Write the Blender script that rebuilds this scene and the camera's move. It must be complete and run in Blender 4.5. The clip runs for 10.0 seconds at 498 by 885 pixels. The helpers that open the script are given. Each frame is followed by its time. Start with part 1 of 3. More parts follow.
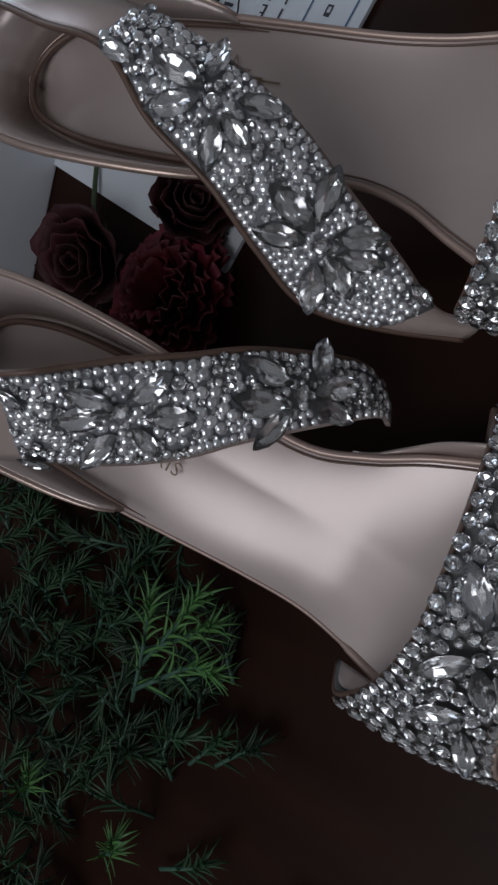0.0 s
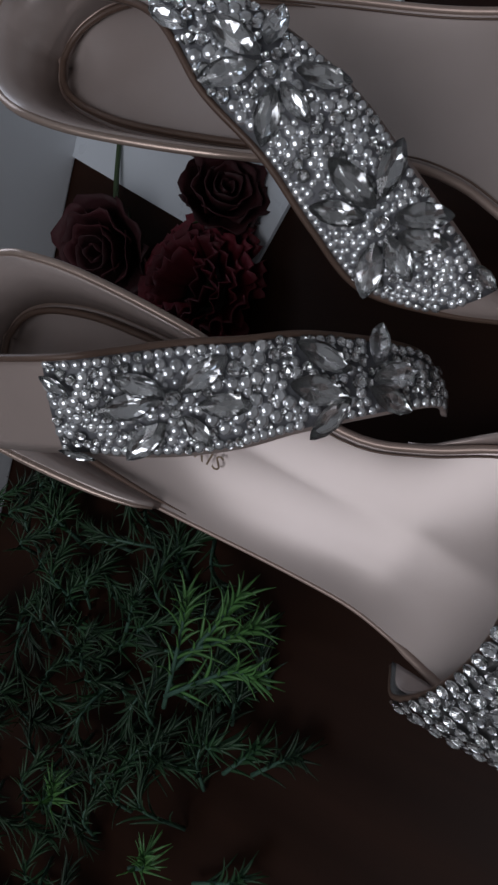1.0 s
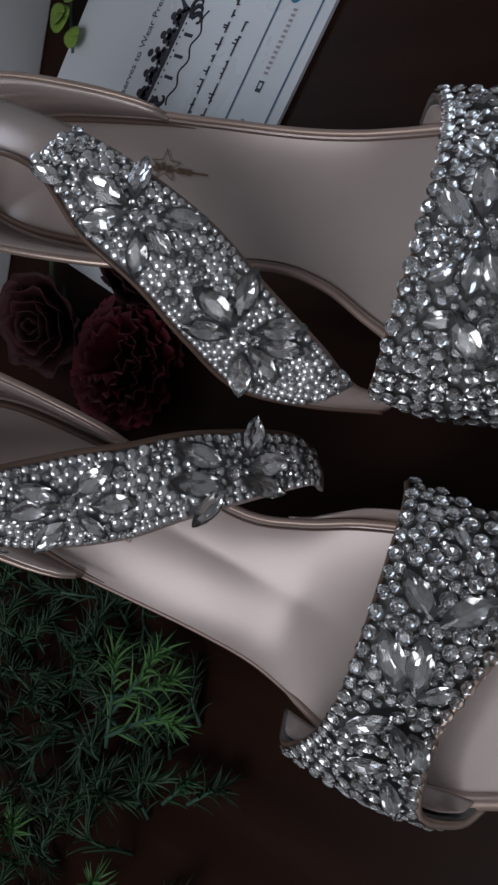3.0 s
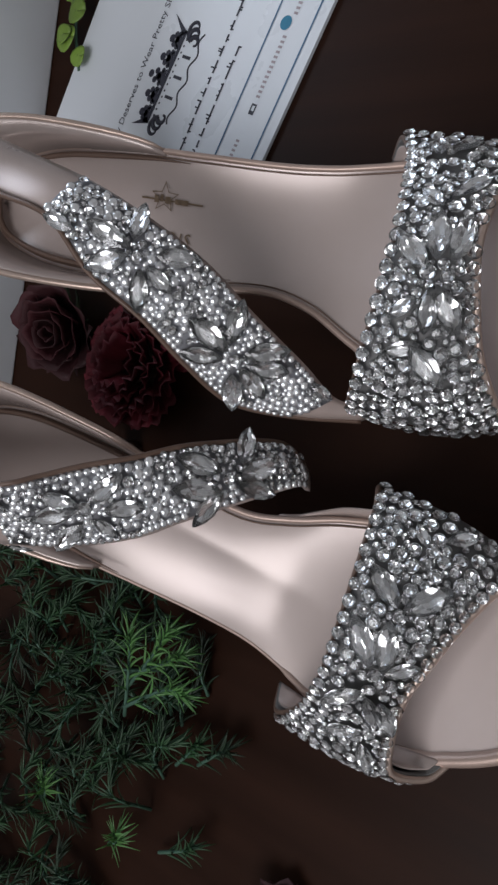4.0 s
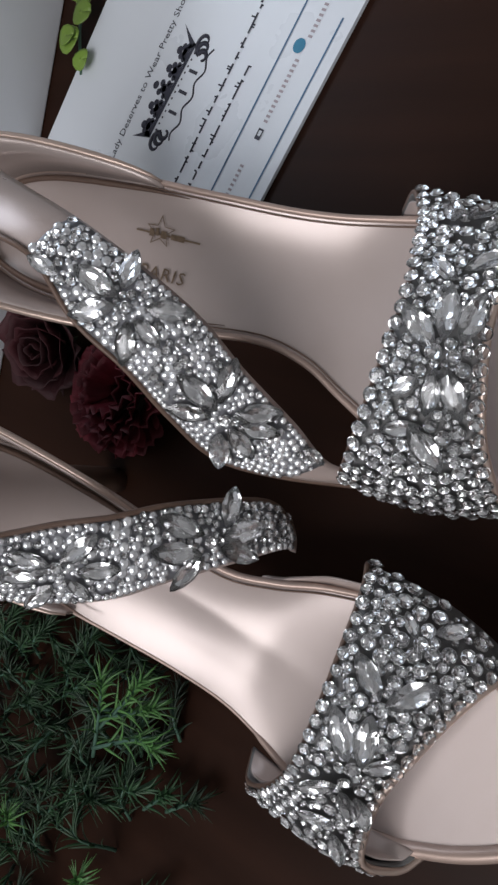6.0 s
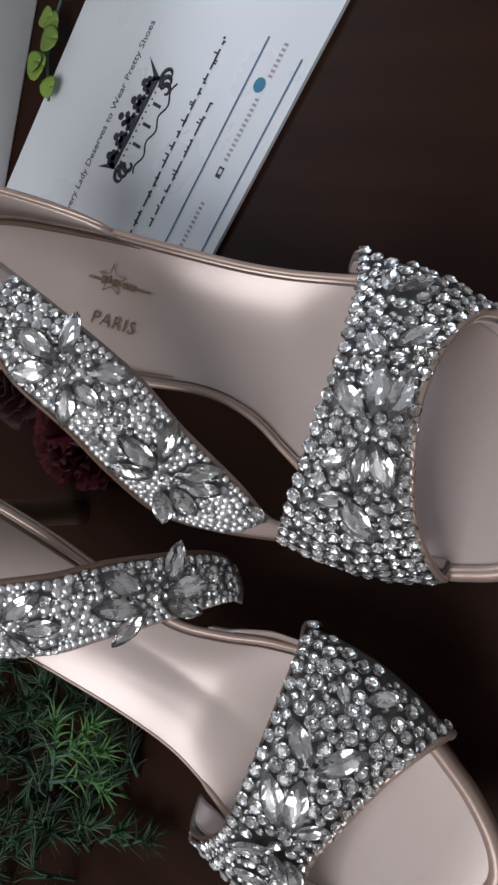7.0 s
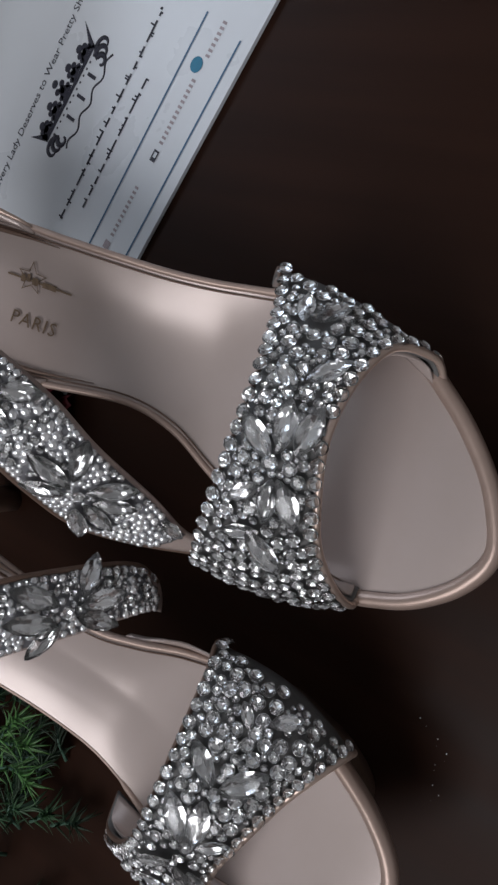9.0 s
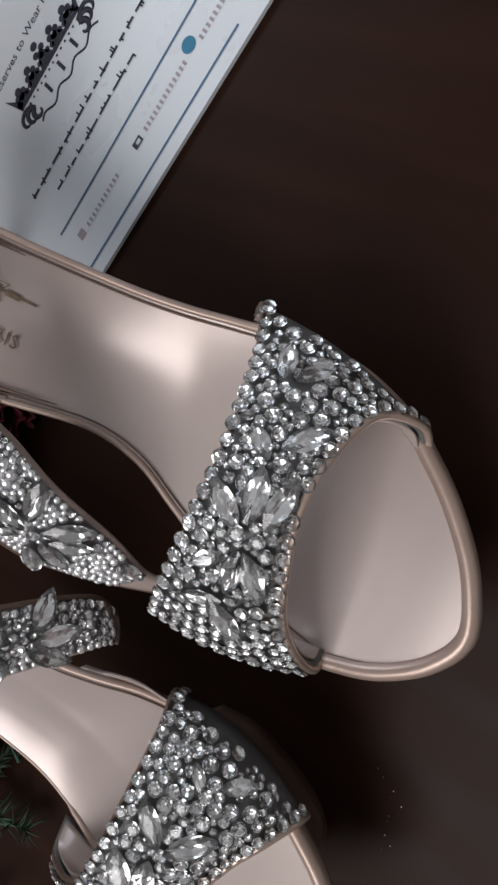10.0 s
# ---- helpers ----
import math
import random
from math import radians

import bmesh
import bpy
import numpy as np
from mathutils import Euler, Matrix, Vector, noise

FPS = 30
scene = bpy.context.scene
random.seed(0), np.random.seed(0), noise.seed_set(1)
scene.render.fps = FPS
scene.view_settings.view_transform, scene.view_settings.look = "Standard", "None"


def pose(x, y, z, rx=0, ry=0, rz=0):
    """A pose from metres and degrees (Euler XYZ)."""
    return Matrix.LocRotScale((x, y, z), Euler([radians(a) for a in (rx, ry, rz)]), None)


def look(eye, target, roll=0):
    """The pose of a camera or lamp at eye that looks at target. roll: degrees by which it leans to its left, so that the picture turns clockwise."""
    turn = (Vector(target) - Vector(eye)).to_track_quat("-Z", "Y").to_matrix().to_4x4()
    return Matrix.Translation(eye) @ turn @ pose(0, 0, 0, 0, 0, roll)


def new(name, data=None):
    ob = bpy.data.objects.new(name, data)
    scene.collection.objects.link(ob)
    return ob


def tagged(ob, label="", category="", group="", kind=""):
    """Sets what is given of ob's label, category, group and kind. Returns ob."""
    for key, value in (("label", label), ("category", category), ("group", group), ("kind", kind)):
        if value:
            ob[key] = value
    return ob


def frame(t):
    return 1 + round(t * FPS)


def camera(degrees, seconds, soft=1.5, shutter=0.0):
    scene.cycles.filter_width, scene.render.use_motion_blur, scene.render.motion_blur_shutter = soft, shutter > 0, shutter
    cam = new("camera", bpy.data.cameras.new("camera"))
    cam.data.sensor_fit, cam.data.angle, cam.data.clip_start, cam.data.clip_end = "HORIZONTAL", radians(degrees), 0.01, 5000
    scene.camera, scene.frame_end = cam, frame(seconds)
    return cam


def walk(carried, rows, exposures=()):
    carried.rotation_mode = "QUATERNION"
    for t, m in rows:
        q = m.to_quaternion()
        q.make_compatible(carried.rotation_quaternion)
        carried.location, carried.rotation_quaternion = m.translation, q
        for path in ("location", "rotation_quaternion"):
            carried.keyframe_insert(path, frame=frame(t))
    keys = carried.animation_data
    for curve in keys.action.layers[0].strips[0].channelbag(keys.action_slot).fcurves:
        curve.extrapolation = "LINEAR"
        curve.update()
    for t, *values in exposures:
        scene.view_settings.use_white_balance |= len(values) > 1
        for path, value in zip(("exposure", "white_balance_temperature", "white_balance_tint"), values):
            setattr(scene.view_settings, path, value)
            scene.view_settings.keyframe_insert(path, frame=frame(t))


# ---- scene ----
cam = camera(38.3, 10.0, soft=2.5)
PATH = [
    (0, (0.142, -0.085, 0.217), (-1.036, -0.154, -1.398), -78.3),
    (0.5, (0.134, -0.091, 0.217), (-1.039, -0.143, -1.401), -77.5),
    (1, (0.126, -0.093, 0.217), (-1.044, -0.138, -1.404), -77.5),
    (1.5, (0.129, -0.091, 0.211), (-1.026, -0.095, -1.422), -75.8),
    (2, (0.14, -0.082, 0.211), (-1.009, -0.104, -1.425), -77.3),
    (2.5, (0.149, -0.076, 0.216), (-0.984, -0.119, -1.432), -79.1),
    (3, (0.159, -0.062, 0.224), (-1.001, -0.118, -1.405), -80.7),
    (4.3, (0.18, -0.046, 0.244), (-1.001, -0.2, -1.363), -85.5),
    (4.5, (0.177, -0.044, 0.239), (-0.997, -0.192, -1.373), -84.5),
    (5, (0.174, -0.036, 0.236), (-0.972, -0.21, -1.393), -84.0),
    (6.3, (0.167, -0.021, 0.233), (-0.994, -0.205, -1.385), -83.4),
    (6.5, (0.168, -0.016, 0.233), (-0.995, -0.202, -1.384), -83.3),
    (7, (0.176, -0.003, 0.226), (-0.969, -0.21, -1.401), -84.1),
    (7.5, (0.178, 0.003, 0.223), (-0.936, -0.277, -1.414), -86.8),
    (8, (0.179, 0.004, 0.221), (-0.927, -0.286, -1.42), -87.2),
    (8.5, (0.179, 0.011, 0.218), (-0.902, -0.289, -1.437), -88.1),
    (9, (0.18, 0.022, 0.216), (-0.85, -0.32, -1.464), -89.5),
    (9.5, (0.173, 0.034, 0.211), (-0.816, -0.368, -1.479), -91.4),
    (10, (0.165, 0.047, 0.203), (-0.763, -0.433, -1.502), -93.6),
]
walk(cam, [(t, look(eye, target, roll)) for t, eye, target, roll in PATH],
     [(0, -0.82, 6200, 10), (1.0, -0.88, 6200, 10), (2.5, -0.84, 6200, 10), (3.0, -0.74, 6250, 10), (3.3, -0.45, 6300, 10), (4.3, 0.15, 6480, 10), (6.5, 0.28, 6500, 10),
      (8.0, 0.17, 6550, 10), (8.5, 0.16, 6600, 10), (9.0, -0.05, 6480, 10), (9.5, -0.06, 6330, 10), (10.0, 0.33, 6700, 10)])

CARD_AT, CARD_TURN, CARD_W, CARD_L = (-0.047, -0.0325), 70.5, 0.148, 0.21

# ---- light ----
world = bpy.data.worlds.new("world")
scene.world = world
world.use_nodes = True
wn = world.node_tree.nodes
sky = wn.new("ShaderNodeTexSky")
sky.sky_type, sky.sun_disc = "NISHITA", False
sky.sun_elevation, sky.sun_rotation = radians(35), radians(200)
wn["Background"].inputs[1].default_value = 0.06
world.node_tree.links.new(sky.outputs[0], wn["Background"].inputs[0])


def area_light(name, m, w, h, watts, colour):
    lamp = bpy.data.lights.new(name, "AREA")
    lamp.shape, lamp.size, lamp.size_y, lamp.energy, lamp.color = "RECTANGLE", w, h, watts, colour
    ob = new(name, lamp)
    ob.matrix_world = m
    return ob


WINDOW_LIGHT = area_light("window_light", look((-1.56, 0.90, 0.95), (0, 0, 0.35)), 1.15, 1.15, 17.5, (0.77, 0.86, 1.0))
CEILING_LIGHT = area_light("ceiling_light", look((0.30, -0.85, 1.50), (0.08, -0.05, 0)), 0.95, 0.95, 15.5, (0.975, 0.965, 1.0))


# ---- materials ----
def material(name, colour, rough=0.5, metal=0.0, scale=60.0, vary=0.15, bump=0.05, bump_scale=400.0, coat=0.0, per_object=0.0, alt=None, spec=0.5):
    m = bpy.data.materials.new(name)
    m.use_nodes = True
    n, l = m.node_tree.nodes, m.node_tree.links
    p = n["Principled BSDF"]
    co = n.new("ShaderNodeTexCoord")
    no = n.new("ShaderNodeTexNoise")
    no.inputs["Scale"].default_value, no.inputs["Detail"].default_value = scale, 5
    l.new(co.outputs["Object"], no.inputs["Vector"])
    ramp = n.new("ShaderNodeMix")
    ramp.data_type = "RGBA"
    dark = alt or tuple(c * (1 - vary) for c in colour)
    ramp.inputs[6].default_value, ramp.inputs[7].default_value = (*dark, 1), (*(min(1, c * (1 + vary)) for c in colour), 1)
    l.new(no.outputs["Fac"], ramp.inputs[0])
    out = ramp.outputs[2]
    if per_object:
        info, hsv = n.new("ShaderNodeObjectInfo"), n.new("ShaderNodeHueSaturation")
        rng = n.new("ShaderNodeMapRange")
        rng.inputs[3].default_value, rng.inputs[4].default_value = 1 - per_object, 1 + per_object
        l.new(info.outputs["Random"], rng.inputs[0])
        l.new(rng.outputs[0], hsv.inputs["Value"])
        l.new(out, hsv.inputs["Color"])
        out = hsv.outputs[0]
    l.new(out, p.inputs["Base Color"])
    p.inputs["Roughness"].default_value, p.inputs["Metallic"].default_value = rough, metal
    p.inputs["Coat Weight"].default_value, p.inputs["Specular IOR Level"].default_value, p.inputs["Coat Roughness"].default_value = coat, spec, 0.20
    if bump:
        fine, bp = n.new("ShaderNodeTexNoise"), n.new("ShaderNodeBump")
        fine.inputs["Scale"].default_value, fine.inputs["Detail"].default_value = bump_scale, 6
        l.new(co.outputs["Object"], fine.inputs["Vector"])
        bp.inputs["Strength"].default_value, bp.inputs["Distance"].default_value = bump, 0.001
        l.new(fine.outputs["Fac"], bp.inputs["Height"])
        l.new(bp.outputs[0], p.inputs["Normal"])
        rr = n.new("ShaderNodeMapRange")
        rr.inputs[3].default_value, rr.inputs[4].default_value = rough * 0.75, min(1, rough * 1.3)
        l.new(no.outputs["Fac"], rr.inputs[0])
        l.new(rr.outputs[0], p.inputs["Roughness"])
    return m


def glass(name, colour, rough=0.02):
    m = bpy.data.materials.new(name)
    m.use_nodes = True
    p = m.node_tree.nodes["Principled BSDF"]
    p.inputs["Base Color"].default_value = (*colour, 1)
    p.inputs["Transmission Weight"].default_value, p.inputs["Roughness"].default_value, p.inputs["IOR"].default_value = 1.0, rough, 1.55
    return m


def wood(name, a, b, rough):
    m = material(name, a, rough, bump=0.04, bump_scale=90, alt=b, coat=0.0, spec=0.07)
    n, l = m.node_tree.nodes, m.node_tree.links
    co = next(x for x in n if x.type == "TEX_COORD")
    mp = n.new("ShaderNodeMapping")
    mp.inputs["Scale"].default_value = (1.5, 22, 22)
    l.new(co.outputs["Object"], mp.inputs["Vector"])
    for x in n:
        if x.type == "TEX_NOISE":
            l.new(mp.outputs[0], x.inputs["Vector"])
            x.inputs["Scale"].default_value = 3 if x.inputs["Detail"].default_value < 6 else 14
    return m


NUDE = material("nude leather", (0.46, 0.37, 0.335), 0.30, 0.25, scale=45, vary=0.10, bump=0.10, bump_scale=1800, coat=0.25)
INSOLE = material("pearly insole leather", (0.49, 0.415, 0.392), 0.27, 0.26, scale=24, alt=(0.42, 0.345, 0.310), vary=0.08, bump=0, coat=0.3)
ROSE_GOLD = material("rose gold piping", (0.50, 0.385, 0.325), 0.30, 0.6, scale=90, vary=0.12, bump=0.05, bump_scale=900)
RIM = material("rose nude metallic leather", (0.43, 0.32, 0.27), 0.36, 0.4, scale=90, vary=0.12, bump=0.06, bump_scale=900)
# brown of bound edges and seams; also stands in for shade at heel, platform, lining
EDGE_AND_SHADE = material("brown leather edge and shade", (0.13, 0.080, 0.058), 0.45, 0.1, scale=80, vary=0.2, bump=0.1, bump_scale=1200)
BACKING = material("dark grey mesh backing", (0.15, 0.148, 0.145), 0.45, 0.3, scale=200, vary=0.3, bump=0.3, bump_scale=2500)
STRAP_BASE = material("dark grey backing cloth", (0.17, 0.172, 0.185), 0.5, 0.3, scale=200, vary=0.3, bump=0.3, bump_scale=2500)
STAMP = material("worn bronze stamping", (0.16, 0.11, 0.07), 0.4, 0.5, scale=600, vary=0.45, bump=0.1)
CRYSTAL = glass("clear crystal", (0.97, 0.98, 1.0))
FOIL = material("silver foil back", (0.97, 0.97, 0.955), 0.10, 0.90, scale=500, vary=0.08, bump=0, per_object=0.25)
STUD = material("silver pearl stud", (0.86, 0.88, 0.93), 0.20, 0.78, scale=300, vary=0.15, bump=0, per_object=0.25)
TABLE = wood("dark stained wood", (0.028, 0.0115, 0.0068), (0.010, 0.0046, 0.0030), 0.40)
CARD = material("satin white card", (0.655, 0.69, 0.73), 0.28, 0, scale=20, vary=0.03, bump=0.02, bump_scale=600)
INK = material("black ink", (0.02, 0.02, 0.035), 0.5, 0, scale=500, vary=0.3, bump=0)
BLUE_INK = material("blue ink", (0.05, 0.13, 0.24), 0.5, 0, scale=500, vary=0.2, bump=0)
TEAL_INK = material("teal ink", (0.01, 0.17, 0.29), 0.5, 0, scale=500, vary=0.2, bump=0)
GREY_INK = material("faded brown ink", (0.34, 0.29, 0.31), 0.5, 0, scale=500, vary=0.3, bump=0)
BOX = material("matt white board", (0.72, 0.74, 0.77), 0.55, 0, scale=15, vary=0.04, bump=0.03, bump_scale=500)
# PETAL's red raised about 3.5 times for the light on the ruffles
PETAL_LIT = material("ruffled petal, red raised as lit", (0.115, 0.005, 0.014), 0.65, 0, scale=120, vary=0.4, bump=0.2, bump_scale=500, per_object=0.3)
PETAL = material("deep red petal", (0.032, 0.0014, 0.004), 0.7, 0, scale=60, vary=0.35, bump=0.2, bump_scale=500, per_object=0.3)
SEPAL = material("dull green sepal", (0.045, 0.075, 0.03), 0.55, 0, scale=90, vary=0.3, bump=0.1)
# inner sprigs: green darkened to stand for the shade within the plant
NEEDLE_SHADED = material("green plastic needle, darkened as shaded", (0.014, 0.042, 0.013), 0.5, 0, scale=35, alt=(0.009, 0.034, 0.012), vary=0.3, bump=0.05, per_object=0.55)
# upper tufts: yellower tips, with the light on them added to the green
NEEDLE_LIGHTENED = material("fresh green needle", (0.085, 0.20, 0.050), 0.40, 0, scale=60, alt=(0.025, 0.085, 0.025), vary=0.3, bump=0.05, per_object=0.2)
STEM = material("blue green stem", (0.05, 0.11, 0.075), 0.5, 0, scale=200, vary=0.3, bump=0.1)
LEAF = material("yellow green leaf", (0.16, 0.26, 0.04), 0.45, 0, scale=80, vary=0.3, bump=0.1, per_object=0.2)
PAINT = material("cream wall paint", (0.70, 0.68, 0.655), 0.8, 0, scale=3, vary=0.05, bump=0.1, bump_scale=120)
CEILING = material("white ceiling paint", (0.72, 0.71, 0.69), 0.85, 0, scale=3, vary=0.04, bump=0.1, bump_scale=120)
FLOOR = material("grey floor tile", (0.25, 0.23, 0.21), 0.5, 0, scale=6, vary=0.15, bump=0.1, bump_scale=60)
FRAME = material("white frame paint", (0.75, 0.75, 0.74), 0.4, 0, scale=10, vary=0.04, bump=0.03)


# ---- building helpers ----
def thing(name, at, label, category, group=""):
    ob = tagged(new(name), label, category, group)
    ob.empty_display_size = 0.01
    ob.location = at
    return ob


def attach(ob, parent):
    ob.parent = parent
    if parent.type == "EMPTY":
        ob.matrix_parent_inverse = Matrix.Translation(-parent.location)
    return ob


def mesh_of(name, bm, *mats, smooth=True):
    bmesh.ops.recalc_face_normals(bm, faces=bm.faces)
    me = bpy.data.meshes.new(name)
    bm.to_mesh(me)
    bm.free()
    for m in mats:
        me.materials.append(m)
    for p in me.polygons:
        p.use_smooth = smooth
    return me


def part(name, bm, mat, parent, label="", smooth=True):
    ob = attach(new(name, mesh_of(name, bm, mat, smooth=smooth)), parent)
    return tagged(ob, label) if label else ob


def single(name, bm, mat, label, category, kind="", smooth=False):
    ob = new(name, mesh_of(name, bm, mat, smooth=smooth))
    return tagged(ob, label, category, "", kind)


def box(bm, lo, hi, bevel=0.0):
    g = bmesh.ops.create_cube(bm, size=1)
    vs = g["verts"]
    for v in vs:
        v.co = Vector([(a + b) / 2 + c * (b - a) for a, b, c in zip(lo, hi, v.co)])
    if bevel:
        es = list({e for v in vs for e in v.link_edges})
        bmesh.ops.bevel(bm, geom=es, offset=bevel, segments=3, affect="EDGES", profile=0.5)


def spline(points, n):
    """n points along a smooth line through the control points, evenly by index."""
    p = [Vector(q) for q in points]
    p = [2 * p[0] - p[1]] + p + [2 * p[-1] - p[-2]]
    out = []
    for k in range(n):
        s = k / (n - 1) * (len(p) - 3)
        i = min(int(s), len(p) - 4)
        t = s - i
        a, b, c, d = p[i:i + 4]
        out.append(0.5 * ((2 * b) + (c - a) * t + (2 * a - 5 * b + 4 * c - d) * t * t + (3 * b - a - 3 * c + d) * t ** 3))
    return out


def tube(bm, line, radius, sides=8, closed=False, squash=1.0):
    n, rings = len(line), []
    for i, p in enumerate(line):
        a = line[(i - 1) % n] if closed or i else p
        b = line[(i + 1) % n] if closed or i < n - 1 else p
        d = (b - a).normalized()
        up = Vector((0, 0, 1)) if abs(d.z) < 0.95 else Vector((1, 0, 0))
        x = d.cross(up).normalized()
        y = x.cross(d)
        r = radius(i / (n - 1)) if callable(radius) else radius
        rings.append([bm.verts.new(p + r * (x * math.cos(k * math.tau / sides) + squash * y * math.sin(k * math.tau / sides))) for k in range(sides)])
    for i in range(n if closed else n - 1):
        p, q = rings[i], rings[(i + 1) % n]
        for k in range(sides):
            bm.faces.new((p[k], p[(k + 1) % sides], q[(k + 1) % sides], q[k]))
    if not closed:
        bm.faces.new(rings[0])
        bm.faces.new(rings[-1])


def sheet(bm, rows, thick=0.0):
    """A sheet through rows of points, given a thickness along its own normals."""
    grid = [[bm.verts.new(p) for p in r] for r in rows]
    for i in range(len(rows) - 1):
        for j in range(len(rows[0]) - 1):
            bm.faces.new((grid[i][j], grid[i][j + 1], grid[i + 1][j + 1], grid[i + 1][j]))
    if thick:
        bmesh.ops.recalc_face_normals(bm, faces=bm.faces)
        bmesh.ops.solidify(bm, geom=bm.faces[:], thickness=thick)


# ---- gems ----
def gem_mesh(name, outline, table, crown, depth, keel=0.0):
    """A cut stone: flat table, star crown, and foil-backed lower facets that meet in a point or along a keel."""
    bm = bmesh.new()
    n = len(outline)
    nxt = lambda k: (k + 1) % n
    girdle = [bm.verts.new((x, y, depth)) for x, y in outline]
    top = [bm.verts.new(((outline[k][0] + outline[nxt(k)][0]) / 2 * table, (outline[k][1] + outline[nxt(k)][1]) / 2 * table, depth + crown)) for k in range(n)]
    bm.faces.new(top)
    for k in range(n):
        bm.faces.new((girdle[k], girdle[nxt(k)], top[k]))
        bm.faces.new((girdle[nxt(k)], top[nxt(k)], top[k]))
    foil = []
    if keel:
        spine = [bm.verts.new((x * keel, 0.03 * (-1) ** i, depth * (0.10 if i % 2 else 0.0))) for i, x in enumerate((-1, -0.45, 0, 0.45, 1))]
        near = lambda v: min(spine, key=lambda w: abs(w.co.x - v.co.x * keel))
        for k in range(n):
            p, q = girdle[k], girdle[nxt(k)]
            a, b = near(p), near(q)
            foil.append(bm.faces.new((q, p, a)))
            if a is not b:
                foil.append(bm.faces.new((q, a, b)))
    else:
        low = bm.verts.new((0, 0, 0))
        mid = [bm.verts.new(((outline[k][0] + outline[nxt(k)][0]) / 2 * 0.62, (outline[k][1] + outline[nxt(k)][1]) / 2 * 0.62, depth * (0.40 + 0.16 * (k % 2)))) for k in range(n)]
        for k in range(n):
            foil.append(bm.faces.new((girdle[nxt(k)], girdle[k], mid[k])))
            foil.append(bm.faces.new((girdle[nxt(k)], mid[k], mid[nxt(k)])))
            foil.append(bm.faces.new((mid[nxt(k)], mid[k], low)))
    for f in foil:
        f.material_index = 1
    return mesh_of(name, bm, CRYSTAL, FOIL, smooth=False)


def circle(n):
    return [(math.cos(i * math.tau / n), math.sin(i * math.tau / n)) for i in range(n)]


def navette(n, slim):
    pts = []
    for i in range(n):
        a = i * math.tau / n
        pts.append((math.cos(a), slim * math.sin(a) * (1 - 0.48 * abs(math.cos(a)) ** 2.5)))
    return pts


def stud_mesh():
    bm = bmesh.new()
    bmesh.ops.create_uvsphere(bm, u_segments=12, v_segments=8, radius=1)
    bmesh.ops.bisect_plane(bm, geom=bm.verts[:] + bm.edges[:] + bm.faces[:], plane_co=(0, 0, 0), plane_no=(0, 0, 1), clear_inner=True)
    for v in bm.verts:
        v.co.z = 0.16 * (1 if v.co.z > 0.01 else 0) + 0.50 * v.co.z
    return mesh_of("stud", bm, STUD)


ROUND_GEM = gem_mesh("round_gem", circle(10), 0.54, 0.36, 0.38)
NAVETTE_GEM = gem_mesh("marquise_gem", navette(12, 0.45), 0.45, 0.16, 0.13, 0.62)
STUD_GEM = stud_mesh()
TILT = random.Random(77)


def set_gem(name, me, parent, surface, u, v, size, turn, lift=0.0):
    p = surface(u, v)
    du, dv = surface(u + 0.004, v) - surface(u - 0.004, v), surface(u, v + 0.01) - surface(u, v - 0.01)
    z = du.cross(dv).normalized() * surface.side
    x = (du.normalized() * math.cos(turn) + z.cross(du.normalized()) * math.sin(turn)).normalized()
    x = (x - z * x.dot(z)).normalized()
    y = z.cross(x)
    ob = new(name, me)
    m = Matrix((x, y, z)).transposed().to_4x4() @ Matrix.Rotation(TILT.gauss(0, 0.07), 4, "X") @ Matrix.Rotation(TILT.gauss(0, 0.05), 4, "Y")
    ob.matrix_world = Matrix.Translation(p + z * lift) @ m @ Matrix.Scale(size, 4)
    basis = ob.matrix_world.copy()
    ob.parent = parent
    ob.matrix_basis = basis
    return ob


class Surface:
    """A smooth surface between two edge lines; u runs along them, v from the first to the second."""

    def __init__(self, first, second, side, bulge=0.0, flank=0.0):
        self.a, self.b, self.side, self.bulge, self.flank = spline(first, 97), spline(second, 97), side, bulge, flank

    def __call__(self, u, v):
        s = min(max(u, 0), 1) * 96
        i = min(int(s), 95)
        f = s - i
        p, q = self.a[i].lerp(self.a[i + 1], f), self.b[i].lerp(self.b[i + 1], f)
        out = p.lerp(q, v)
        if self.bulge:
            along = self.a[min(i + 2, 96)] - self.a[max(i - 1, 0)]
            nrm = along.cross(q - p).normalized() * self.side
            out = out + nrm * (self.bulge + self.flank * max(0, abs(u - 0.47) - 0.17) * 5) * 4 * v * (1 - v)
        return out

    def normal(self, u, v):
        du, dv = self(u + 0.01, v) - self(u - 0.01, v), self(u, v + 0.02) - self(u, v - 0.02)
        return du.cross(dv).normalized() * self.side

    def under(self, u, v, depth):
        return self(u, v) - self.normal(min(max(u, 0.07), 0.93), min(max(v, 0.05), 0.95)) * depth


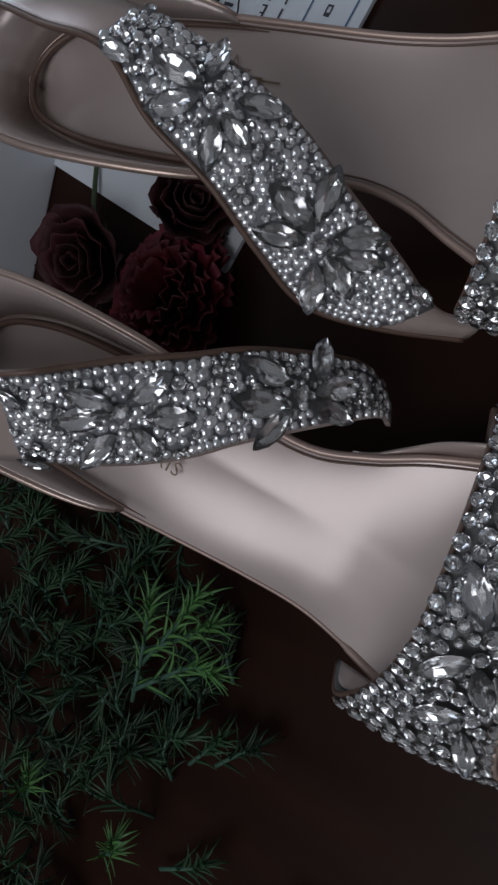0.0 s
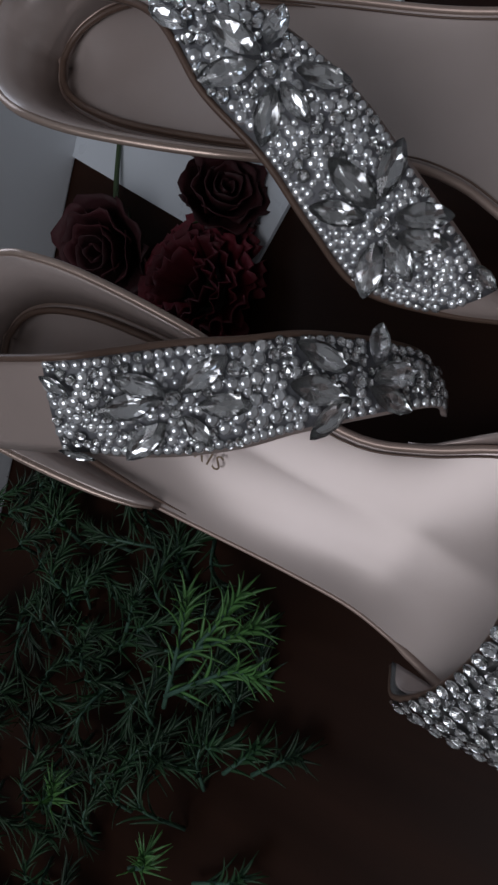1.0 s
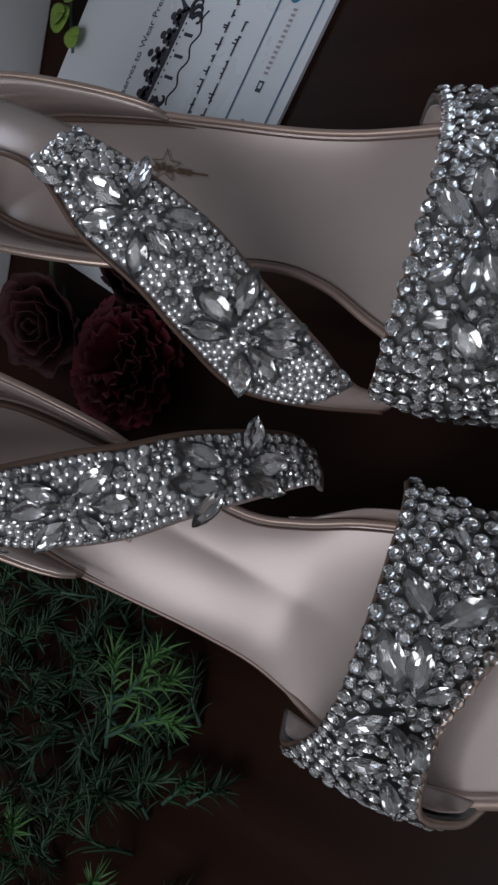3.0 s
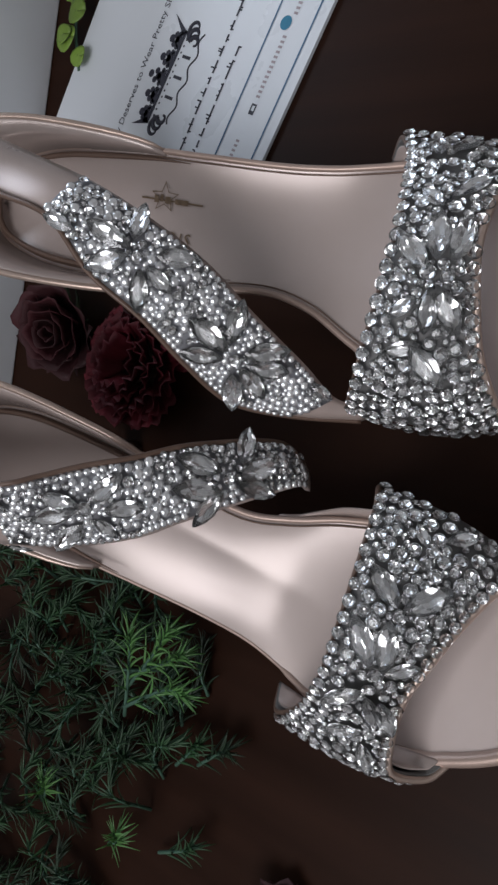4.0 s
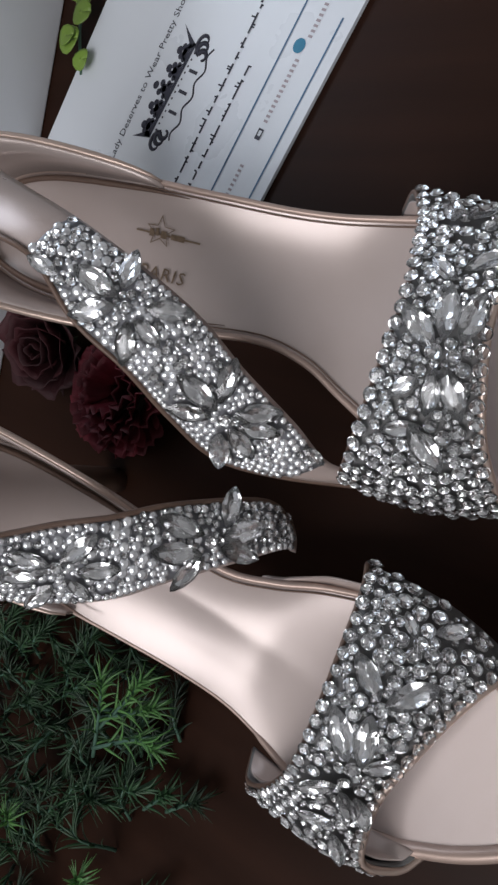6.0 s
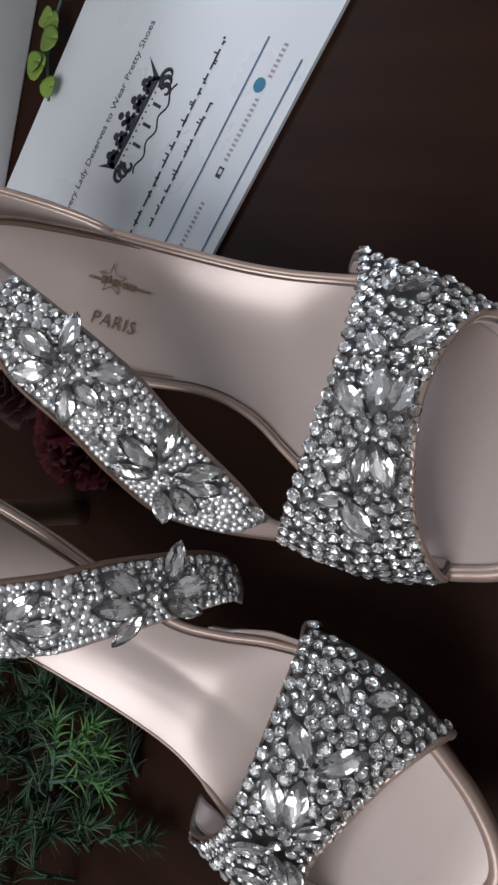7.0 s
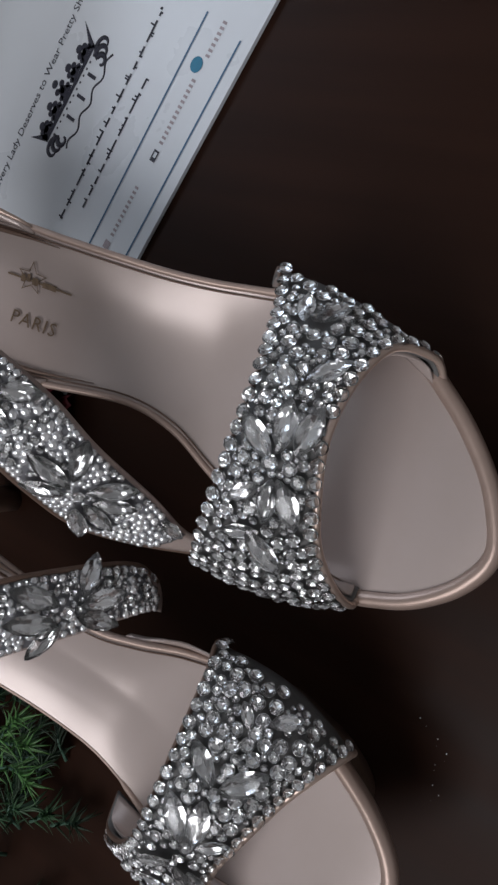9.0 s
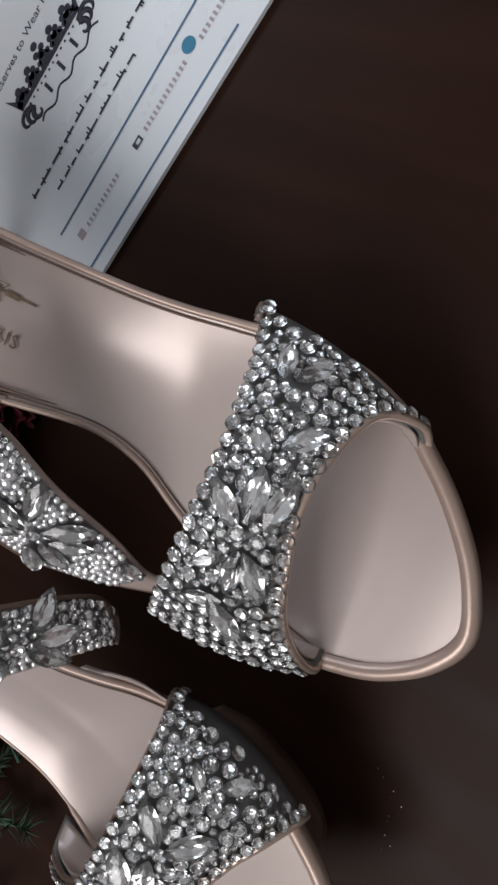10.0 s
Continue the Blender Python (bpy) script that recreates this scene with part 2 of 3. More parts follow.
def encrust(parent, surface, span, marquises, centres, zones, fill, rng, rows=()):
    """Marquise stones where they are set, rows of stones along the edges, rounds and studs in staggered courses, small stones in the gaps."""
    taken, cache = [], []

    def free(p, r, tight=0.84):
        if len(cache) != len(taken):
            cache.extend((*q, s) for q, s in taken[len(cache):])
        if not cache:
            return True
        c = np.array(cache)
        return bool((((c[:, :3] - np.array(p)) ** 2).sum(1) > ((c[:, 3] + r) * tight) ** 2).all())

    def seat_stone(u, v, r, chance):
        taken.append((surface(u, v), r))
        is_stud = rng.random() < chance
        lift = 0.0002 if is_stud else 0.0001 + 0.22 * r
        set_gem("stud" if is_stud else "round_gem", STUD_GEM if is_stud else ROUND_GEM, parent, surface, u, v, r * 1.05, rng.uniform(0, 6), lift)

    for u, v, half, turn in marquises:
        half, turn = half * 0.001, radians(turn)
        ob = set_gem("marquise_gem", NAVETTE_GEM, parent, surface, u, v, half * 1.12, turn, 0.0015)
        along = (ob.matrix_basis.to_3x3() @ Vector((1, 0, 0))).normalized()
        for k in (-0.8, -0.45, 0.0, 0.45, 0.8):
            taken.append((surface(u, v) + along * half * k, half * (0.34 if abs(k) < 0.5 else 0.18)))
    for u, v, r in centres:
        taken.append((surface(u, v), r * 0.001))
        set_gem("round_gem", ROUND_GEM, parent, surface, u, v, r * 0.001, rng.uniform(0, 6), 0.0014)
    for v, r, chance, u0, u1 in rows:
        length = sum((surface(u0 + (u1 - u0) * k / 40, v) - surface(u0 + (u1 - u0) * (k + 1) / 40, v)).length for k in range(40))
        count = int(length / (2.06 * r))
        for k in range(count):
            u = u0 + (u1 - u0) * (k + 0.5) / count
            size = r * rng.uniform(0.88, 1.06)
            if free(surface(u, v), size * 0.9):
                seat_stone(u, v, size, chance)
    for u0, u1, r, chance in zones:
        mid = (u0 + u1) / 2
        wide = (surface(mid, 0.95) - surface(mid, 0.05)).length
        count = max(2, round(wide / (1.70 * r)))
        for j in range(count):
            v = 0.06 + 0.88 * (j + 0.5) / count
            u = u0 + rng.uniform(0, 0.004)
            odd = j % 2
            while u < u1:
                step = 1.94 * r / max(1e-6, (surface(u + 0.005, v) - surface(u - 0.005, v)).length / 0.01)
                if odd:
                    u, odd = u + step / 2, 0
                size = r * rng.uniform(0.93, 1.04)
                w, x = v + rng.uniform(-0.018, 0.018), u + step * rng.uniform(-0.12, 0.12)
                if u < u1 and free(surface(x, w), size):
                    seat_stone(x, w, size, chance)
                u += step
    for r, tries, chance in fill:
        for _ in range(tries):
            u, v = rng.uniform(*span), rng.uniform(0.05, 0.95)
            if free(surface(u, v), r, 0.84):
                seat_stone(u, v, r, chance)


# ---- room ----
ROOM = ((-1.6, 1.9), (-2.0, 1.9), (-0.75, 1.85))


def room():
    (x0, x1), (y0, y1), (z0, z1) = ROOM
    w = 0.12
    for name, lo, hi, mat, lab in (
        ("floor", (x0 - w, y0 - w, z0 - 0.1), (x1 + w, y1 + w, z0), FLOOR, "plain grey tiled room floor"),
        ("ceiling", (x0 - w, y0 - w, z1), (x1 + w, y1 + w, z1 + 0.1), CEILING, "plain white painted room ceiling"),
        ("wall_east", (x1, y0, z0), (x1 + w, y1, z1), PAINT, "cream painted plain room wall"),
        ("wall_south", (x0, y0 - w, z0), (x1, y0, z1), PAINT, "cream painted plain room wall"),
        ("wall_north", (x0, y1, z0), (x1, y1 + w, z1), PAINT, "cream painted plain room wall"),
    ):
        bm = bmesh.new()
        box(bm, lo, hi)
        single(name, bm, mat, lab, name.split("_")[0], "structure")
    ya, yb, za, zb = 0.3, 1.5, 0.35, 1.55
    bm = bmesh.new()
    for lo, hi in (((y0, z0), (ya, z1)), ((yb, z0), (y1, z1)), ((ya, z0), (yb, za)), ((ya, zb), (yb, z1))):
        box(bm, (x0 - w, lo[0], lo[1]), (x0, hi[0], hi[1]))
    single("wall_west", bm, PAINT, "cream painted room wall with a window opening", "wall", "structure")
    win = tagged(new("window_1"), "white framed window letting in daylight", "window", "", "structure")
    win.location = (x0 - w / 2, ya, za)
    for lo, hi in (((ya, za), (ya + 0.05, zb)), ((yb - 0.05, za), (yb, zb)), ((ya + 0.05, za), (yb - 0.05, za + 0.05)), ((ya + 0.05, zb - 0.05), (yb - 0.05, zb))):
        bm = bmesh.new()
        box(bm, (x0 - 0.09, lo[0], lo[1]), (x0 - 0.05, hi[0], hi[1]), 0.004)
        part("window_frame", bm, FRAME, win)


def table():
    top = thing("table", (0.1, 0, -0.75), "dark brown stained wooden table with a glossy top", "table")
    bm = bmesh.new()
    box(bm, (-0.55, -0.75, -0.035), (0.75, 0.75, 0.0), 0.004)
    part("tabletop", bm, TABLE, top, smooth=False)
    for x in (-0.5, 0.64):
        for y in (-0.7, 0.64):
            bm = bmesh.new()
            box(bm, (x, y, -0.75), (x + 0.06, y + 0.06, -0.035), 0.004)
            part("leg", bm, TABLE, top, smooth=False)


room()
table()

# ---- sandals ----
OUTER = ((-0.086, 0.007), (-0.0835, 0.0145), (-0.078, 0.0205), (-0.068, 0.0255), (-0.05, 0.0285), (-0.02, 0.0290), (0.0, 0.0280), (0.028, 0.0270), (0.045, 0.0275), (0.06, 0.0290),
         (0.078, 0.0305), (0.096, 0.0290), (0.113, 0.0225), (0.122, 0.0165), (0.131, 0.0090), (0.140, -0.0010), (0.1455, -0.0110), (0.1475, -0.0175))
INNER = ((-0.086, 0.007), (-0.0835, -0.001), (-0.078, -0.0070), (-0.068, -0.0120), (-0.05, -0.0165), (-0.02, -0.0185), (0.0, -0.0180), (0.028, -0.0150), (0.045, -0.0185), (0.06, -0.0270),
         (0.078, -0.0360), (0.096, -0.0415), (0.113, -0.0440), (0.122, -0.0420), (0.131, -0.0380), (0.140, -0.0310), (0.1455, -0.0235), (0.1475, -0.0175))
RISE = ((-0.09, 0.0790), (-0.06, 0.0755), (-0.04, 0.0700), (0.0, 0.0585), (0.03, 0.0475), (0.06, 0.0380), (0.09, 0.0345), (0.115, 0.0340), (0.15, 0.0360))


def lerp_table(rows, x):
    if x <= rows[0][0]:
        return rows[0][1]
    for (a, p), (b, q) in zip(rows, rows[1:]):
        if x <= b:
            t = (x - a) / (b - a)
            return p + (q - p) * t
    return rows[-1][1]


def smooth_rise(x):
    return sum(lerp_table(RISE, x + d) for d in (-0.012, -0.006, 0, 0.006, 0.012)) / 5


def sandal(mirrored, strap_back, strap_front, strap_end, label, seed):
    if mirrored:
        turn = Matrix.Translation((0.0057, -0.0982, 0)) @ Matrix.Rotation(radians(-14), 4, "Z") @ Matrix.Diagonal((1, -1, 1, 1))
    else:
        turn = Matrix.Identity(4)
    at = lambda x, y, z: turn @ Vector((x, y, z))
    rng = random.Random(seed)
    shoe = thing("sandal", at(0.03, 0, 0), label, "sandal", "pair of jewelled sandals")
    n = 90
    waist = 1 if mirrored else 0
    toe = lambda x: x if x < 0.10 else 0.10 + (x - 0.10) * (0.925 if mirrored else 0.972)
    bend = lambda x: waist * math.exp(-((x - 0.050) / 0.023) ** 2)
    out_line = spline([(toe(x), y - 0.0022 * bend(x), 0) for x, y in OUTER], n)
    slim = lambda x: waist * 0.0068 * max(0, 1 - ((x - 0.116) / 0.031) ** 2)
    in_line = spline([(toe(x), y - 0.0038 * bend(x) + slim(x), 0) for x, y in INNER], n)

    def seat(x, y):
        return smooth_rise(x) - waist * 0.006 * min(1, max(0, y / 0.028)) * math.exp(-((x - 0.020) / 0.050) ** 2)

    # insole, dished towards its middle at the heel
    def insole_rows(inset, lift, k=41):
        rows = []
        for o, i in zip(out_line, in_line):
            mid, half = (o + i) / 2, (o - i) / 2
            h = max(half.length - inset, 0.0)
            d = Vector((0, 1, 0)) if half.length < 1e-6 else half.normalized()
            row = []
            for j in range(k):
                s = math.cos(math.pi * j / (k - 1))
                p = mid + d * h * s
                dish = 0.0042 * (1 - s * s) * min(1, max(0, (0.10 - p.x) / 0.05))
                fold = h * (1 - s)
                dish -= waist * 0.00007 * math.exp(-((fold - 0.0085 - 0.004 * math.sin(p.x * 40)) / 0.0011) ** 2) * math.exp(-((p.x - 0.030) / 0.022) ** 2)
                dish -= waist * 0.00004 * math.exp(-((fold - 0.0145) / 0.0016) ** 2) * math.exp(-((p.x - 0.045) / 0.018) ** 2)
                row.append(at(p.x, p.y, seat(p.x, p.y) + lift - dish))
            rows.append(row)
        return rows

    bm = bmesh.new()
    sheet(bm, insole_rows(0.0006, 0.0), 0.0015)
    insole = part("insole", bm, INSOLE, shoe, "pearly nude pink leather insole")

    # rim piping all round the insole
    ring = [(p.x, p.y) for p in out_line[1:-1]] + [(p.x, p.y) for p in reversed(in_line[1:-1])]
    def rim_radius(t):
        x = ring[min(int(round(t * (len(ring) - 1))), len(ring) - 1)][0]
        y = ring[min(int(round(t * (len(ring) - 1))), len(ring) - 1)][1]
        thin = 0.0004 if mirrored and y > 0.004 and -0.06 < x < 0.06 else 0.0
        return 0.0012 - thin + 0.0012 * min(1, max(0, (x - 0.06) / 0.05))

    bm = bmesh.new()
    tube(bm, [at(x, y, seat(x, y) - 0.0006) for x, y in ring], rim_radius, 10, closed=True, squash=1.25)
    part("rim", bm, RIM, shoe, "rose nude metallic rim piping")
    # thin dark seam just inside the rim
    seam = []
    for o, i in list(zip(out_line, in_line))[3:-3]:
        half = (o - i) / 2
        seam.append((o - half.normalized() * 0.0022, i + half.normalized() * 0.0022))
    bm = bmesh.new()
    for side in (0, 1):
        line = [p[side] for p in seam if p[side].x > (0.085 if mirrored and side == 0 else -1)]
        tube(bm, [at(p.x, p.y, seat(p.x, p.y) + 0.0001) for p in line], 0.00030, 5)
    part("seam", bm, EDGE_AND_SHADE, shoe, "thin brown stitched seam line")

    # thin sole, with a recessed platform under the front, browned for the shade there
    bm = bmesh.new()
    rows = []
    for o, i in zip(out_line, in_line):
        mid, half = (o + i) / 2, (o - i) / 2
        row = []
        for s, dz in ((1, 0), (0.97, 0.003), (0.88, 0.006), (0, 0.007), (-0.88, 0.006), (-0.97, 0.003), (-1, 0)):
            p = mid + half * s * 0.955
            row.append(at(p.x, p.y, seat(p.x, p.y) - 0.002 - dz))
        rows.append(row)
    sheet(bm, rows)
    part("sole", bm, NUDE, shoe, "nude metallic leather sole")
    bm = bmesh.new()
    rings = []
    cx, cy = 0.098, -0.008
    front_ring = [(x, y) for x, y in ring if x > 0.052]
    for k in range(6):
        t = k / 5
        grow = 0.80 - 0.22 * math.sin(t * math.pi / 2)
        rings.append([bm.verts.new(at(cx + (x - cx) * grow, cy + (y - cy) * grow, (min(smooth_rise(x), smooth_rise(cx + (x - cx) * grow)) - 0.0095) * (1 - t))) for x, y in front_ring])
    for p, q in zip(rings, rings[1:]):
        for j in range(len(p)):
            bm.faces.new((p[j], p[(j + 1) % len(p)], q[(j + 1) % len(p)], q[j]))
    bm.faces.new(rings[0])
    bm.faces.new(rings[-1])
    part("platform", bm, EDGE_AND_SHADE, shoe, "recessed platform under the sole, browned as shaded")

    # heel block, coloured dark brown to stand for the shade it is in
    bm = bmesh.new()
    rings = []
    for k in range(9):
        t = k / 8
        shrink = 1 - 0.72 * math.sin(min(1, t * 2.6) * math.pi / 2)
        cx = -0.060 - 0.012 * min(1, t * 3)
        rings.append([bm.verts.new(at(cx + 0.024 * shrink * math.cos(a), 0.0065 + 0.0195 * shrink * math.sin(a), (smooth_rise(cx + 0.024 * shrink * math.cos(a)) - 0.0075) * (1 - t))) for a in [j * math.tau / 24 for j in range(24)]])
    for p, q in zip(rings, rings[1:]):
        for j in range(24):
            bm.faces.new((p[j], p[(j + 1) % 24], q[(j + 1) % 24], q[j]))
    bm.faces.new(rings[0])
    bm.faces.new(rings[-1])
    part("heel", bm, EDGE_AND_SHADE, shoe, "leather covered high heel, browned as shaded")

    # heel counter, a low cup round the back
    path = [p for p in reversed(in_line) if p.x < 0.004] + [p for p in out_line[1:] if p.x < -0.012]
    path = [Vector((p.x, p.y, 0)) for p in path]
    lower, upper, mids = [], [], []
    count = len(path)
    for k, p in enumerate(path):
        t = k / (count - 1)
        h = 0.020 * min(1, math.sin(math.pi * t) * 1.35) ** 0.75
        nrm = (path[min(k + 1, count - 1)] - path[max(k - 1, 0)]).normalized()
        side = Vector((nrm.y, -nrm.x, 0))
        if (p + side - Vector((-0.03, 0.006, 0))).length < (p - side - Vector((-0.03, 0.006, 0))).length:
            side = -side
        z = smooth_rise(p.x)
        lower.append(at(p.x, p.y, z - 0.003))
        m, q = p + side * (0.0045 * h / 0.02), p + side * (0.0085 * h / 0.02)
        mids.append(at(m.x, m.y, z + h * 0.5))
        upper.append(at(q.x, q.y, z + h))
    bm = bmesh.new()
    sheet(bm, [lower, mids, upper], 0.0018)
    counter = part("heel_counter", bm, INSOLE, shoe, "nude leather heel cup with a bound edge")
    bm = bmesh.new()
    tube(bm, upper, lambda t: 0.0013 * min(1, 10 * t + 0.3, 10 * (1 - t) + 0.3), 8)
    part("piping", bm, ROSE_GOLD, counter, "rose gold bound edge")
    # brown tube along the lining fold stands for the shadow in it
    order = [p for p in reversed(in_line) if p.x < 0.02] + [p for p in out_line[1:] if p.x < 0.0]
    bm = bmesh.new()
    tube(bm, [at(p.x * 0.955 - 0.001, 0.006 + (p.y - 0.006) * 0.86, smooth_rise(p.x) + 0.0005) for p in order], lambda t: 0.0011 * min(1, 8 * t + 0.1, 8 * (1 - t) + 0.1), 6)
    part("lining_shade", bm, EDGE_AND_SHADE, counter, "fold between lining and insole, its shade as a brown line")

    # toe strap
    back = [(0.061, 0.0335, 0.034), (0.068, 0.0360, 0.044), (0.0765, 0.0270, 0.0535), (0.0820, 0.0160, 0.0615), (0.0855, 0.0030, 0.0685), (0.0845, -0.0120, 0.0695),
            (0.0810, -0.0290, 0.0665), (0.0760, -0.0430, 0.0595), (0.0710, -0.0475, 0.0500), (0.0690, -0.0400, 0.0370)]
    front = [(0.1200, 0.0190, 0.034), (0.1175, 0.0240, 0.0395), (0.1105, 0.0235, 0.0500), (0.1075, 0.0130, 0.0590), (0.1070, -0.0010, 0.0635), (0.1090, -0.0150, 0.0630),
             (0.1110, -0.0280, 0.0585), (0.1140, -0.0390, 0.0490), (0.1165, -0.0450, 0.0390), (0.1160, -0.0420, 0.0340)]
    sgn = -1 if mirrored else 1
    if mirrored:
        back = [(x, y, z - 0.002 * min(1, max(0, (z - 0.050) / 0.010))) for x, y, z in back]
        front = [(x, y, z - 0.0062 * min(1, max(0, (z - 0.049) / 0.009))) for x, y, z in front]
    vamp_surface = Surface([at(*p) for p in back], [at(*p) for p in front], sgn, 0.0015, 0.0018)
    bm = bmesh.new()
    sheet(bm, [[vamp_surface.under(u / 60, v / 12, 0.0005) for v in range(13)] for u in range(61)], 0.0012)
    vamp = part("toe_strap", bm, BACKING, shoe, "wide toe strap covered in clear crystals")
    bm = bmesh.new()
    sheet(bm, [[vamp_surface.under(u / 60, 0.01 + 0.98 * v / 6, 0.0026) for v in range(7)] for u in range(1, 60)], 0.0006)
    part("lining", bm, INSOLE, vamp, "nude leather strap lining")
    bm = bmesh.new()
    tube(bm, [vamp_surface(u / 80, 1.0) for u in range(81)], 0.0011, 8)
    part("front_binding", bm, ROSE_GOLD, vamp, "rose gold bound edge")
    bm = bmesh.new()
    tube(bm, [vamp_surface(u / 80, 0.0) - Vector((0, 0, 0.0008)) for u in range(81)], 0.0008, 6)
    part("back_binding", bm, EDGE_AND_SHADE, vamp)
    if mirrored:
        encrust(vamp, vamp_surface, (0.10, 0.86), PAIR_TOE_MARQUISES, ((0.496, 0.556, 2.2), (0.38, 0.58, 2.0)), ((0.08, 0.50, 0.00195, 0.0), (0.50, 0.86, 0.00205, 0.0)), ((0.0015, 1500, 0.0), (0.0011, 2000, 0.0), (0.0008, 1200, 0.0)), rng,
                rows=((0.045, 0.0019, 0.0, 0.05, 0.95), (0.955, 0.0017, 0.0, 0.06, 0.94)))
    else:
        encrust(vamp, vamp_surface, (0.15, 0.92), TOE_MARQUISES, ((0.53, 0.50, 2.2), (0.29, 0.47, 2.0), (0.40, 0.66, 2.1)), ((0.15, 0.50, 0.0020, 0.0), (0.50, 0.92, 0.00195, 0.0)), ((0.0015, 1500, 0.0), (0.0011, 2000, 0.0), (0.0008, 1200, 0.0)), rng,
                rows=((0.045, 0.0020, 0.0, 0.03, 0.95), (0.955, 0.0019, 0.0, 0.05, 0.95)))

    # instep strap: crystal part, plain leather ends
    band = Surface(strap_back, strap_front, sgn, 0.0012 if mirrored else 0.0024)
    bm = bmesh.new()
    sheet(bm, [[band(u / 80, v / 8) - Vector((0, 0, 0.0007)) for v in range(9)] for u in range(81)], 0.0014)
    strap = part("instep_strap", bm, NUDE, shoe, "nude leather instep strap set with crystals and studs")
    bm = bmesh.new()
    lo, hi = STRAP_START + (-0.004 if mirrored else 0.018), strap_end + 0.008
    sheet(bm, [[band(lo + (hi - lo) * u / 40, 0.03 + 0.94 * v / 8) + Vector((0, 0, 0.0001)) for v in range(9)] for u in range(41)], 0.0004)
    part("crystal_base", bm, STRAP_BASE, strap, "dark grey crystal base")
    bm = bmesh.new()
    tube(bm, [band(u / 120, 0.0) for u in range(121)], 0.0009, 6)
    part("strap_binding", bm, EDGE_AND_SHADE, strap, "brown rose bound edge")
    lo = STRAP_START if mirrored else STRAP_START + 0.022
    if mirrored:
        encrust(strap, band, (lo, strap_end), PAIR_STRAP_MARQUISES, ((0.501, 0.45, 2.2), (0.783, 0.60, 2.1), (0.625, 0.28, 1.9)), ((lo, 0.52, 0.00130, 0.7), (0.52, 0.72, 0.00158, 0.92), (0.72, 0.84, 0.0013, 0.5), (0.84, strap_end, 0.00155, 0.15)), ((0.0011, 1500, 0.4), (0.0008, 2200, 0.7), (0.0006, 800, 0.9)), rng,
                rows=((0.075, 0.0011, 0.9, lo, 0.60), (0.93, 0.0012, 0.85, lo, strap_end)))
    else:
        encrust(strap, band, (lo, strap_end), STRAP_MARQUISES, ((0.476, 0.515, 2.0), (0.706, 0.515, 2.0), (0.465, 0.66, 1.5), (0.57, 0.66, 1.9), (0.43, 0.12, 1.7)), ((lo, 0.42, 0.00158, 0.45), (0.42, 0.62, 0.00148, 0.75), (0.62, strap_end, 0.00118, 0.93)), ((0.0011, 1200, 0.5), (0.0008, 2200, 0.8), (0.0006, 800, 0.9)), rng,
                rows=((0.07, 0.0010, 0.9, 0.55, strap_end), (0.94, 0.0011, 0.8, 0.46, strap_end)))

    # low leather side band between strap end and toe strap
    if mirrored:
        low_edge, high_edge = [], []
        for k in range(13):
            x = 0.040 + 0.034 * k / 12
            y = lerp_table(INNER, x) - 0.0038 * bend(x)
            low_edge.append(at(x, y - 0.001, smooth_rise(x) - 0.001))
            high_edge.append(at(x, y - 0.001 - 0.004 * math.sin(k / 12 * math.pi / 2), smooth_rise(x) - 0.0035 + 0.0100 * math.sin(k / 12 * math.pi / 2) ** 2))
        bm = bmesh.new()
        sheet(bm, [low_edge, [(a + b) / 2 + Vector((0, 0, 0.0006)) for a, b in zip(low_edge, high_edge)], high_edge], 0.0007)
        part("side_band", bm, NUDE, shoe, "nude leather side band")

    # stamped word and mark on the insole
    def on_insole(p):
        q = turn.inverted() @ p
        d = 0.0042 * (1 - min(1, abs(q.y - 0.005) / 0.022) ** 2) * min(1, max(0, (0.10 - q.x) / 0.05))
        return Vector((p.x, p.y, smooth_rise(q.x) - d + 0.0008))

    stamp = part("stamped_word", word_mesh("PARIS", 0.0062, 0.0001, 1.12), STAMP, insole, "bronze stamped word PARIS", smooth=False)
    base = at(-0.009, -0.0005, 0) if not mirrored else at(-0.002, -0.001, 0) + Vector((-0.010, -0.007, 0))
    spin = Matrix.Rotation(radians(-3) if not mirrored else radians(-16), 4, "Z")
    for v in stamp.data.vertices:
        v.co = on_insole(base + spin @ v.co)
    if mirrored:
        return shoe
    bm = bmesh.new()
    star = [((0.0055 if k % 2 == 0 else 0.0024) * math.cos(math.pi / 2 + k * math.pi / 5), (0.0055 if k % 2 == 0 else 0.0024) * math.sin(math.pi / 2 + k * math.pi / 5)) for k in range(10)]
    a = [bm.verts.new((x, y, 0)) for x, y in star]
    b = [bm.verts.new((x * 0.86, y * 0.86, 0)) for x, y in star]
    for k in range(10):
        bm.faces.new((a[k], a[(k + 1) % 10], b[(k + 1) % 10], b[k]))
    for x0, x1, y0, y1 in ((-0.009, 0.0145, -0.0012, -0.0006), (0.004, 0.009, -0.0018, 0.0), (-0.004, -0.0025, -0.002, 0.0005), (-0.0018, -0.0006, -0.0015, 0.001), (0.0002, 0.0022, -0.002, 0.0004)):
        bm.faces.new([bm.verts.new((x, y, 0)) for x, y in ((x0, y0), (x1, y0), (x1, y1), (x0, y1))])
    mark = part("stamped_mark", bm, STAMP, insole, "bronze stamped star and arrow mark", smooth=False)
    base = at(-0.0125, 0.0135, 0) if not mirrored else at(-0.010, -0.0145, 0)
    for v in mark.data.vertices:
        v.co = on_insole(base + spin @ v.co)
    return shoe


